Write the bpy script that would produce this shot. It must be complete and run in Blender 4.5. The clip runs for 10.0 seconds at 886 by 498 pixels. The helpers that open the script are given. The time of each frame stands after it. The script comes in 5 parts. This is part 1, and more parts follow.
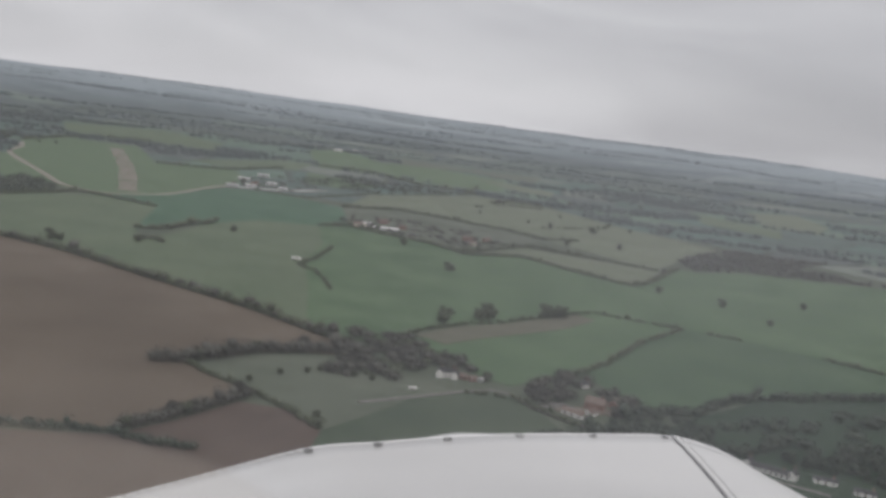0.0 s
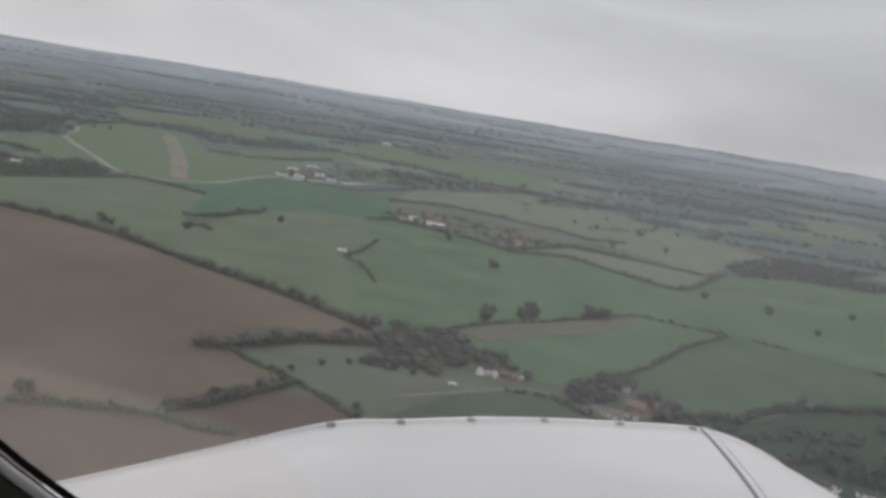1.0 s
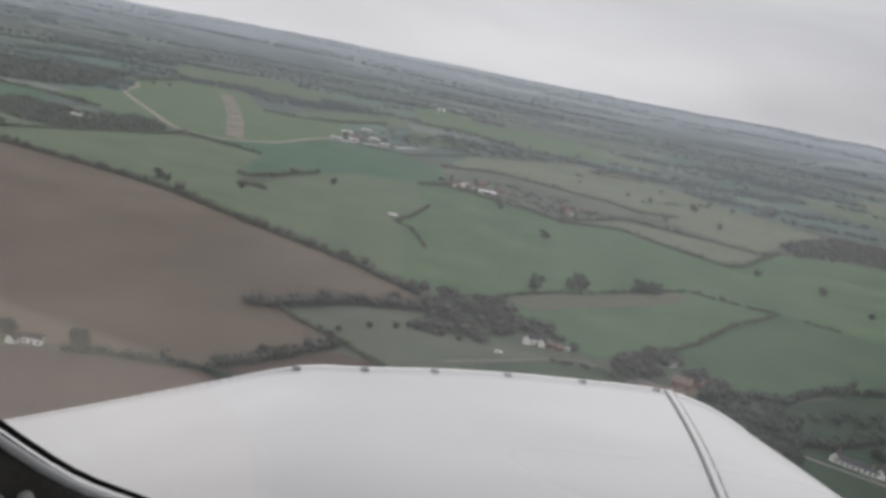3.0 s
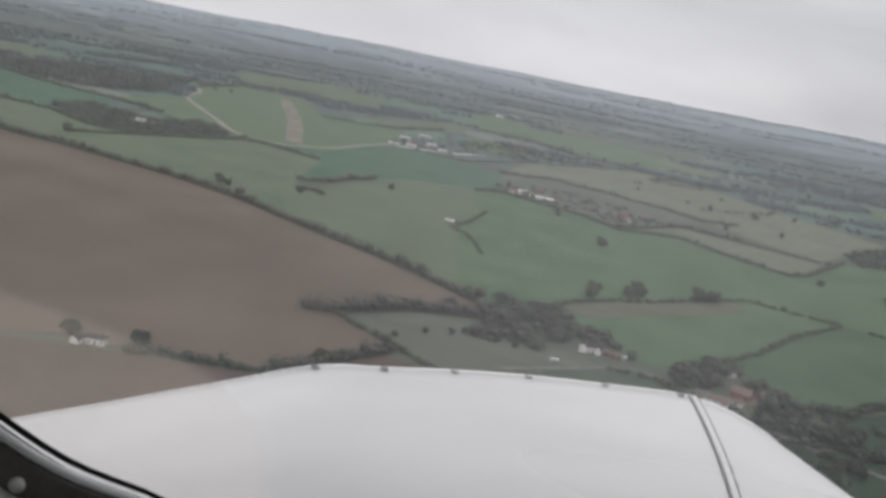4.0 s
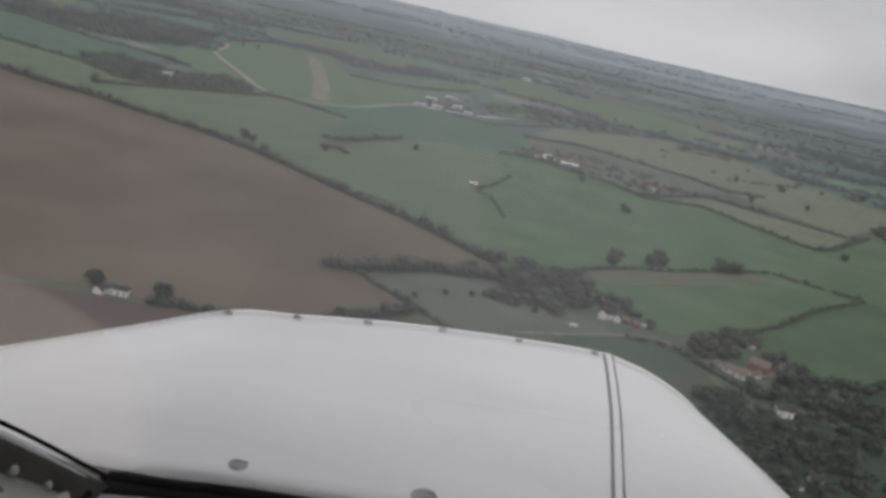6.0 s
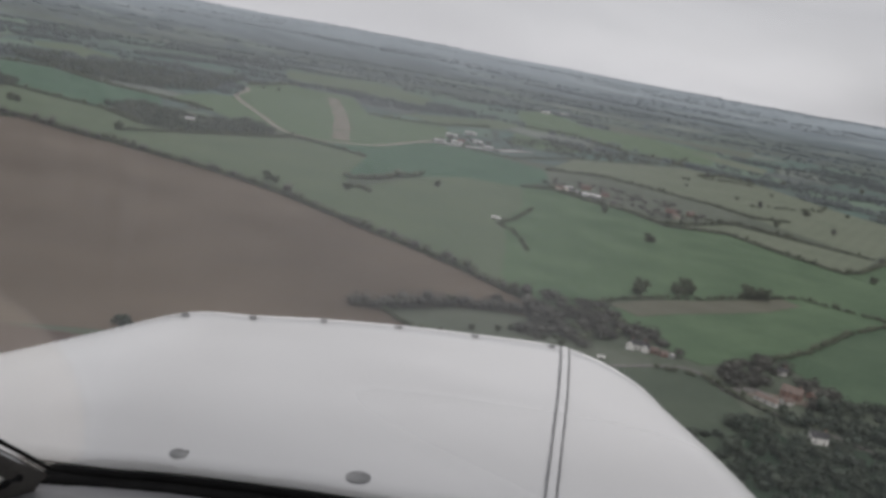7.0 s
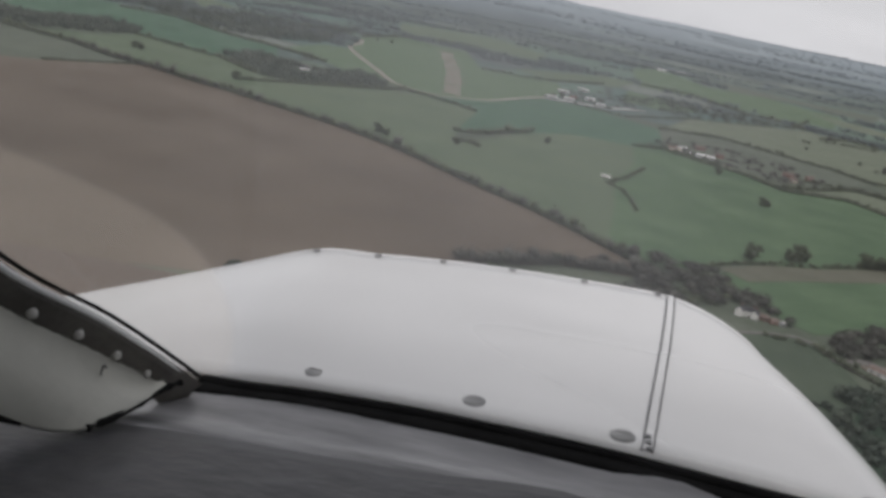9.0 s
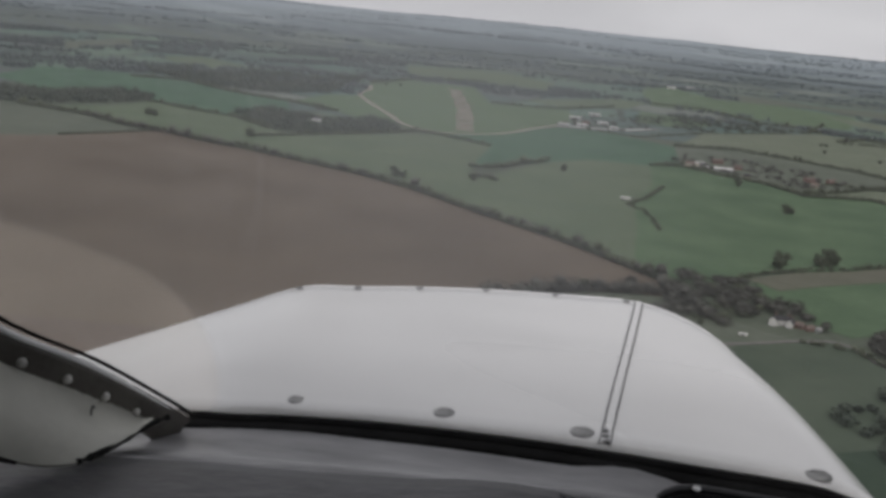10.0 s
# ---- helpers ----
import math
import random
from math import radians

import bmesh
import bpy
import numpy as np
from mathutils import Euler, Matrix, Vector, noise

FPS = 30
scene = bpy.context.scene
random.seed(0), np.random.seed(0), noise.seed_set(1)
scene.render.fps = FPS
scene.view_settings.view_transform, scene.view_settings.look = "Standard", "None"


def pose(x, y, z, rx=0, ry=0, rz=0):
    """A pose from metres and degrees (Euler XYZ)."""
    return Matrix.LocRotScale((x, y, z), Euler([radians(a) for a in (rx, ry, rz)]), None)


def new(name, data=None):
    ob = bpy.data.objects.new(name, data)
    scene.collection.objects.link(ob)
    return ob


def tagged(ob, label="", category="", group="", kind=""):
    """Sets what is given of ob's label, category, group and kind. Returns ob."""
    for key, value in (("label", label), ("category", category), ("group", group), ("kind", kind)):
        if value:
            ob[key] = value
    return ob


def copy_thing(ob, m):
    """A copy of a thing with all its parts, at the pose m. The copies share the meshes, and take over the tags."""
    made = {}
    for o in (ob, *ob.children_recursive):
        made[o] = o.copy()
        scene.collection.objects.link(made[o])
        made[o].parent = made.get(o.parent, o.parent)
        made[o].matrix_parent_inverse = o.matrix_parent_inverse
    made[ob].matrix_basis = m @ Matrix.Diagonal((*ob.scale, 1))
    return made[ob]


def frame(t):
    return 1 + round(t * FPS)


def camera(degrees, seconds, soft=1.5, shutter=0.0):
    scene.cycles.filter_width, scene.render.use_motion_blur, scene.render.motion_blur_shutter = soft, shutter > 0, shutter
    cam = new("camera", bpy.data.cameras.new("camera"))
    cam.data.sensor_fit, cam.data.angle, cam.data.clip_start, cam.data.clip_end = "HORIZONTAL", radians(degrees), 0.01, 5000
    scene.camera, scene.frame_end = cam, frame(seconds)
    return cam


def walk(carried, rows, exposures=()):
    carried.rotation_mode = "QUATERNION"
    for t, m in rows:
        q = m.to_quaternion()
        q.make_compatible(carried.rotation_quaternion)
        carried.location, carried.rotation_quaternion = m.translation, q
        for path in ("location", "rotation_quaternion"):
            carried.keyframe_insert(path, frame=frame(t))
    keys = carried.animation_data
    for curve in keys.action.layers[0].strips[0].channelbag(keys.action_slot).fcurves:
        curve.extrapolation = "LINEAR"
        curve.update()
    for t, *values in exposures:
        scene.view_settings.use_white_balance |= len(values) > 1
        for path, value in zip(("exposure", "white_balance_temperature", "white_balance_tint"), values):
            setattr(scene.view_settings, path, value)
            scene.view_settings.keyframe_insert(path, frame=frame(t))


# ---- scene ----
import itertools

from mathutils.geometry import tessellate_polygon

# ---- camera: a hand-held view over the nose, t, x, y, z (from the cockpit point), yaw, pitch, lean ----
H = 180.0
cam = camera(47.0, 10.0, soft=3.6)
PATH = [
    (0, -0.346, -0.177, 0.152, 0.09, -7.53, 7.72),
    (0.5, -0.345, -0.178, 0.148, 1.13, -7.76, 8.80),
    (1, -0.323, -0.171, 0.131, 2.58, -8.10, 9.38),
    (1.5, -0.292, -0.202, 0.150, 4.98, -9.29, 10.27),
    (2, -0.256, -0.212, 0.175, 4.88, -9.96, 10.40),
    (2.2, -0.243, -0.219, 0.181, 5.00, -10.35, 10.38),
    (3.3, -0.202, -0.195, 0.127, 5.08, -10.41, 11.30),
    (3.5, -0.195, -0.196, 0.125, 5.21, -10.30, 11.20),
    (4, -0.161, -0.193, 0.143, 8.32, -10.70, 11.09),
    (4.5, -0.159, -0.185, 0.161, 10.55, -11.27, 14.66),
    (5, -0.112, -0.178, 0.151, 9.84, -12.36, 13.34),
    (5.5, -0.068, -0.182, 0.159, 9.38, -13.14, 12.95),
    (5.7, -0.051, -0.184, 0.163, 9.33, -13.09, 13.14),
    (6.8, 0.087, -0.172, 0.148, 8.93, -12.77, 10.03),
    (7, 0.098, -0.190, 0.136, 10.89, -11.36, 10.58),
    (7.5, 0.105, -0.219, 0.156, 15.67, -9.23, 9.00),
    (8, 0.082, -0.229, 0.150, 15.16, -8.40, 9.72),
    (8.5, 0.085, -0.225, 0.142, 11.79, -8.58, 9.97),
    (8.8, 0.102, -0.225, 0.136, 13.79, -11.68, 11.08),
    (9, 0.109, -0.284, 0.140, 16.44, -14.94, 11.34),
    (9.2, 0.107, -0.346, 0.127, 17.48, -14.55, 9.72),
    (9.5, 0.148, -0.424, 0.133, 17.65, -13.83, 8.90),
    (9.8, 0.185, -0.393, 0.141, 17.83, -10.78, 6.49),
    (10, 0.213, -0.342, 0.157, 18.20, -13.06, 5.74),
]


def held(x, y, z, yaw, pitch, lean):
    return pose(x, y, z + H, 90 + pitch, 0, yaw) @ pose(0, 0, 0, 0, 0, lean)


walk(cam, [(t, held(*row)) for t, *row in PATH],
     [(t, stops, 6400, 13) for t, stops in ((0, 0.12), (2.2, 0.23), (3.5, 0.32), (4.5, 0.34), (5.0, 0.24), (5.5, 0.06), (6.8, 0.06), (7.5, 0.22), (8.5, 0.24), (9, 0.16), (9.5, 0.0), (10, -0.03))])

# ---- light: an overcast sky with one broad, weak sun ----
SUN_EL, SUN_AZ = 48.0, 150.0
world = bpy.data.worlds.new("overcast")
scene.world = world
world.use_nodes = True
wn, wl = world.node_tree.nodes, world.node_tree.links
wn.clear()


def wnode(kind, **values):
    n = wn.new(kind)
    for key, value in values.items():
        n.inputs[key].default_value = value
    return n


out = wnode("ShaderNodeOutputWorld")
bg_sky = wnode("ShaderNodeBackground", Strength=0.06)
sky = wn.new("ShaderNodeTexSky")
sky.sky_type = "NISHITA"
sky.sun_disc = False
sky.sun_elevation, sky.sun_rotation = radians(SUN_EL), radians(SUN_AZ)
wl.new(sky.outputs[0], bg_sky.inputs["Color"])
coord = wn.new("ShaderNodeTexCoord")
squash = wn.new("ShaderNodeMapping")
squash.inputs["Scale"].default_value = (1.0, 1.0, 5.0)
squash.inputs["Rotation"].default_value = (0.06, 0.10, 0.4)
wl.new(coord.outputs["Generated"], squash.inputs["Vector"])
cloud = wnode("ShaderNodeTexNoise", Scale=2.6, Detail=7.0, Roughness=0.5, Distortion=0.35)
wl.new(squash.outputs[0], cloud.inputs["Vector"])
cloud_ramp = wn.new("ShaderNodeValToRGB")
cloud_ramp.color_ramp.elements[0].position, cloud_ramp.color_ramp.elements[0].color = 0.32, (0.545, 0.545, 0.550, 1)
cloud_ramp.color_ramp.elements[1].position, cloud_ramp.color_ramp.elements[1].color = 0.68, (0.800, 0.800, 0.800, 1)
wl.new(cloud.outputs["Fac"], cloud_ramp.inputs[0])
bank = wnode("ShaderNodeTexNoise", Scale=0.9, Detail=2.0, Roughness=0.5)
wide = wn.new("ShaderNodeMapping")
wide.inputs["Location"].default_value = (1.9, 0.4, 0.0)
wide.inputs["Scale"].default_value = (1.0, 1.0, 1.6)
wl.new(coord.outputs["Generated"], wide.inputs["Vector"])
wl.new(wide.outputs[0], bank.inputs["Vector"])
depth = wn.new("ShaderNodeMapRange")
depth.inputs["From Min"].default_value, depth.inputs["From Max"].default_value = 0.36, 0.62
depth.inputs["To Min"].default_value, depth.inputs["To Max"].default_value = 0.46, 0.66
wl.new(bank.outputs["Fac"], depth.inputs["Value"])
# thinner cloud, and so more light, towards the west
west = wn.new("ShaderNodeVectorMath")
west.operation = "DOT_PRODUCT"
west.inputs[1].default_value = (-0.45, 0.13, 0.0)
wl.new(coord.outputs["Generated"], west.inputs[0])
glow = wn.new("ShaderNodeMath")
wl.new(west.outputs["Value"], glow.inputs[0])
wl.new(depth.outputs[0], glow.inputs[1])
lift = wn.new("ShaderNodeMath")
wl.new(glow.outputs[0], lift.inputs[0])
lift.inputs[1].default_value = 0.235
bg_cloud = wn.new("ShaderNodeBackground")
wl.new(cloud_ramp.outputs[0], bg_cloud.inputs["Color"])
wl.new(lift.outputs[0], bg_cloud.inputs["Strength"])
both = wnode("ShaderNodeMixShader", Fac=0.93)
wl.new(bg_sky.outputs[0], both.inputs[1])
wl.new(bg_cloud.outputs[0], both.inputs[2])
wl.new(both.outputs[0], out.inputs["Surface"])

sun_data = bpy.data.lights.new("sun", "SUN")
sun_data.energy, sun_data.angle, sun_data.color = 1.25, radians(25), (1.0, 0.96, 0.91)
sun = new("sun", sun_data)
sun.matrix_world = pose(0, 0, 900, 90 - SUN_EL, 0, 180 - SUN_AZ)


# ---- materials ----
def material(name, dark, light, size=10.0, fine=1.0, rough=0.8, bump=0.0, metal=0.0, contrast=0.35, random=0.0, island=0.0, stretch=(1, 1, 1), turn=0.0, spec=0.3, grain=0.5):
    """Two noises in metres, coarse (size) between the two colours and fine for grain; random: difference between objects."""
    m = bpy.data.materials.new(name)
    m.use_nodes = True
    nodes, links = m.node_tree.nodes, m.node_tree.links
    bsdf = nodes["Principled BSDF"]
    tc = nodes.new("ShaderNodeTexCoord")
    mp = nodes.new("ShaderNodeMapping")
    mp.inputs["Scale"].default_value = stretch
    mp.inputs["Rotation"].default_value = (0, 0, radians(turn))
    links.new(tc.outputs["Object"], mp.inputs["Vector"])
    n1 = nodes.new("ShaderNodeTexNoise")
    n1.inputs["Scale"].default_value, n1.inputs["Detail"].default_value = 1.0 / size, 5
    links.new(mp.outputs[0], n1.inputs["Vector"])
    n2 = nodes.new("ShaderNodeTexNoise")
    n2.inputs["Scale"].default_value, n2.inputs["Detail"].default_value = 1.0 / fine, 4
    links.new(mp.outputs[0], n2.inputs["Vector"])
    ramp = nodes.new("ShaderNodeValToRGB")
    ramp.color_ramp.elements[0].position, ramp.color_ramp.elements[1].position = 0.5 - contrast / 2, 0.5 + contrast / 2
    ramp.color_ramp.elements[0].color, ramp.color_ramp.elements[1].color = (*dark, 1), (*light, 1)
    links.new(n1.outputs["Fac"], ramp.inputs[0])
    hsv = nodes.new("ShaderNodeHueSaturation")
    links.new(ramp.outputs[0], hsv.inputs["Color"])
    value = nodes.new("ShaderNodeMath")
    value.operation = "MULTIPLY_ADD"
    links.new(n2.outputs["Fac"], value.inputs[0])
    value.inputs[1].default_value, value.inputs[2].default_value = grain, 1 - grain / 2
    last = value.outputs[0]
    if random or island:
        if random:
            info = nodes.new("ShaderNodeObjectInfo")
            source = info.outputs["Random"]
        else:
            info = nodes.new("ShaderNodeNewGeometry")
            source = info.outputs["Random Per Island"]
        vary = nodes.new("ShaderNodeMath")
        vary.operation = "MULTIPLY_ADD"
        links.new(source, vary.inputs[0])
        k = random or island
        vary.inputs[1].default_value, vary.inputs[2].default_value = 2 * k, 1 - k
        mul = nodes.new("ShaderNodeMath")
        mul.operation = "MULTIPLY"
        links.new(vary.outputs[0], mul.inputs[0])
        links.new(last, mul.inputs[1])
        last = mul.outputs[0]
    links.new(last, hsv.inputs["Value"])
    links.new(hsv.outputs[0], bsdf.inputs["Base Color"])
    bsdf.inputs["Roughness"].default_value, bsdf.inputs["Metallic"].default_value = rough, metal
    bsdf.inputs["Specular IOR Level"].default_value = spec
    if bump:
        b = nodes.new("ShaderNodeBump")
        b.inputs["Strength"].default_value, b.inputs["Distance"].default_value = min(1, bump), fine * 0.2
        links.new(n2.outputs["Fac"], b.inputs["Height"])
        links.new(b.outputs[0], bsdf.inputs["Normal"])
    return m


def crop(name, dark, light, turn, spacing=14.0, strength=0.10, size=70.0, fine=8.0, grain=0.28):
    """A field: patchy growth, and faint drilling lines that run one way."""
    m = material(name, dark, light, size=size, fine=fine, rough=0.95, contrast=0.5, spec=0.1, grain=grain)
    nodes, links = m.node_tree.nodes, m.node_tree.links
    bsdf = nodes["Principled BSDF"]
    hsv = [n for n in nodes if n.bl_idname == "ShaderNodeHueSaturation"][0]
    for n in nodes:
        if n.bl_idname == "ShaderNodeTexNoise":
            n.inputs["Detail"].default_value = 2.0
    tc = [n for n in nodes if n.bl_idname == "ShaderNodeTexCoord"][0]
    mp = nodes.new("ShaderNodeMapping")
    mp.inputs["Rotation"].default_value = (0, 0, radians(turn))
    links.new(tc.outputs["Object"], mp.inputs["Vector"])
    wave = nodes.new("ShaderNodeTexWave")
    wave.inputs["Scale"].default_value, wave.inputs["Distortion"].default_value = 0.31 / spacing, 0.6
    links.new(mp.outputs[0], wave.inputs["Vector"])
    band = nodes.new("ShaderNodeMath")
    band.operation = "MULTIPLY_ADD"
    links.new(wave.outputs["Fac"], band.inputs[0])
    band.inputs[1].default_value, band.inputs[2].default_value = -strength, 1.0
    again = nodes.new("ShaderNodeHueSaturation")
    links.new(hsv.outputs[0], again.inputs["Color"])
    links.new(band.outputs[0], again.inputs["Value"])
    links.new(again.outputs[0], bsdf.inputs["Base Color"])
    return m


def far_land(name="hazed_country", scale=(1 / 210.0, 1 / 230.0, 0), share=False):
    """Distant country: patchwork of small fields, woods and hedge lines, haze in the colours."""
    m = bpy.data.materials.new(name)
    m.use_nodes = True
    nodes, links = m.node_tree.nodes, m.node_tree.links
    bsdf = nodes["Principled BSDF"]
    tc = nodes.new("ShaderNodeTexCoord")
    mp = nodes.new("ShaderNodeMapping")
    mp.inputs["Scale"].default_value = scale
    mp.inputs["Rotation"].default_value = (0, 0, -0.16)
    links.new(tc.outputs["Object"], mp.inputs["Vector"])
    wob = nodes.new("ShaderNodeTexNoise")
    wob.inputs["Scale"].default_value = 1.4
    links.new(mp.outputs[0], wob.inputs["Vector"])
    add = nodes.new("ShaderNodeMixRGB")
    add.blend_type = "ADD"
    add.inputs[0].default_value = 0.35
    links.new(mp.outputs[0], add.inputs[1])
    links.new(wob.outputs["Color"], add.inputs[2])
    cell = nodes.new("ShaderNodeTexVoronoi")
    cell.inputs["Scale"].default_value = 1.0
    links.new(add.outputs[0], cell.inputs["Vector"])
    edge = nodes.new("ShaderNodeTexVoronoi")
    edge.feature = "DISTANCE_TO_EDGE"
    edge.inputs["Scale"].default_value = 1.0
    links.new(add.outputs[0], edge.inputs["Vector"])
    split = nodes.new("ShaderNodeSeparateColor")
    links.new(cell.outputs["Color"], split.inputs[0])
    ramp = nodes.new("ShaderNodeValToRGB")
    ramp.color_ramp.interpolation = "CONSTANT"
    # hill colours are blued and paled: distance haze in the base colour
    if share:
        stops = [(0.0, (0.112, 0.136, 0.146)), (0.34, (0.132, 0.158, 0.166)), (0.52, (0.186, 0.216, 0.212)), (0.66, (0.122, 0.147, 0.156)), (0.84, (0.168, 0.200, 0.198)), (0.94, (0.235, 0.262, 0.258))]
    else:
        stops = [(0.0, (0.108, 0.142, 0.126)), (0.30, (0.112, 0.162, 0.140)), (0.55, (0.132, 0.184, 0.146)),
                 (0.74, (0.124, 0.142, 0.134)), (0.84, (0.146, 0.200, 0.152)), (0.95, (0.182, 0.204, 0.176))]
    els = ramp.color_ramp.elements
    els[0].position, els[0].color = stops[0][0], (*stops[0][1], 1)
    els[1].position, els[1].color = stops[1][0], (*stops[1][1], 1)
    for p, col in stops[2:]:
        e = els.new(p)
        e.color = (*col, 1)
    links.new(split.outputs[0], ramp.inputs[0])
    land = ramp.outputs[0]
    # low slopes keep field colours, higher ones blend into the haze colours
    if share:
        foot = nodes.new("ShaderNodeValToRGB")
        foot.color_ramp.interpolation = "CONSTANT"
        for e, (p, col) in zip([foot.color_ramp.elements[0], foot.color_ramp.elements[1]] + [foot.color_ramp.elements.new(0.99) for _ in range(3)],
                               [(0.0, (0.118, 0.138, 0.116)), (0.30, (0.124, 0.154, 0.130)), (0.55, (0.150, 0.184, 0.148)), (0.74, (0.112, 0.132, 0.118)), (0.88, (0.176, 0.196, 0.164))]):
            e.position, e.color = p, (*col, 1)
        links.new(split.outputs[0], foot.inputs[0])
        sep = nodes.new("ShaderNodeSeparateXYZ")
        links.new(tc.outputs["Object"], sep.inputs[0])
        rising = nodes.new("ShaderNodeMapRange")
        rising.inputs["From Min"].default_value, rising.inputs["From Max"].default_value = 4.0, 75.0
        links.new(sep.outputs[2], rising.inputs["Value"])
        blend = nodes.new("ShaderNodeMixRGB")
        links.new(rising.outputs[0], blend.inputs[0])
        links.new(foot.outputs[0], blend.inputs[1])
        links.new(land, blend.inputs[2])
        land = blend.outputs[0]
    line = nodes.new("ShaderNodeMapRange")
    line.inputs["From Min"].default_value, line.inputs["From Max"].default_value = 0.015, 0.05
    links.new(edge.outputs["Distance"], line.inputs["Value"])
    mix = nodes.new("ShaderNodeMixRGB")
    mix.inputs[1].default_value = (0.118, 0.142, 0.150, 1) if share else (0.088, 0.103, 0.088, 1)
    links.new(line.outputs[0], mix.inputs[0])
    links.new(land, mix.inputs[2])
    grain = nodes.new("ShaderNodeTexNoise")
    grain.inputs["Scale"].default_value, grain.inputs["Detail"].default_value = (3.0 if share else 9.0), 8
    links.new(mp.outputs[0], grain.inputs["Vector"])
    hsv = nodes.new("ShaderNodeHueSaturation")
    val = nodes.new("ShaderNodeMath")
    val.operation = "MULTIPLY_ADD"
    links.new(grain.outputs["Fac"], val.inputs[0])
    val.inputs[1].default_value, val.inputs[2].default_value = (1.0, 0.5) if share else (0.7, 0.65)
    links.new(mix.outputs[0], hsv.inputs["Color"])
    links.new(val.outputs[0], hsv.inputs["Value"])
    links.new(hsv.outputs[0], bsdf.inputs["Base Color"])
    bsdf.inputs["Roughness"].default_value = 1.0
    bsdf.inputs["Specular IOR Level"].default_value = 0.05
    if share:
        haze_tint(m, hsv.outputs[0])
    return m


def haze_tint(m, colour):
    """Aerial haze put into the colour: paler blue-grey with height, in broad uneven patches."""
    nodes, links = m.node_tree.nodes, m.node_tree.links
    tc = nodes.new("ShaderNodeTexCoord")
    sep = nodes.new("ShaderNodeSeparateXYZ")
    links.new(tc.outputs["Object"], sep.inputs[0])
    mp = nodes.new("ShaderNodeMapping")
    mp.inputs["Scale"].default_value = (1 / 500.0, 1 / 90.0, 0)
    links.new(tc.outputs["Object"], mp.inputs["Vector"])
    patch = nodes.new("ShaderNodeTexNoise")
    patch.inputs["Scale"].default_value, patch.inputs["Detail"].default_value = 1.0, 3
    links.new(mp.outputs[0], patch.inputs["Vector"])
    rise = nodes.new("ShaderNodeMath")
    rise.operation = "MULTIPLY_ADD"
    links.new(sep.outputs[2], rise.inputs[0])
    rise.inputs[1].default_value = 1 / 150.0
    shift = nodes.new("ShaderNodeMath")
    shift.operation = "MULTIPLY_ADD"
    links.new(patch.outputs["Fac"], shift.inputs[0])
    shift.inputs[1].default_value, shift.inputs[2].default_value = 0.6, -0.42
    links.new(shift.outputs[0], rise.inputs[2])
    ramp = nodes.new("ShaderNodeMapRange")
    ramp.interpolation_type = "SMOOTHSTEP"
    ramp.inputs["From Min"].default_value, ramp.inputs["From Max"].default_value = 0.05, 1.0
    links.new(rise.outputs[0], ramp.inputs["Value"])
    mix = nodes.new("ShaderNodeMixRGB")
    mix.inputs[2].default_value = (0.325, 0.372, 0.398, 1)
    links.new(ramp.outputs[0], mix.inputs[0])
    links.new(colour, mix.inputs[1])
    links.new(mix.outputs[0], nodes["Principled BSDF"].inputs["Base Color"])


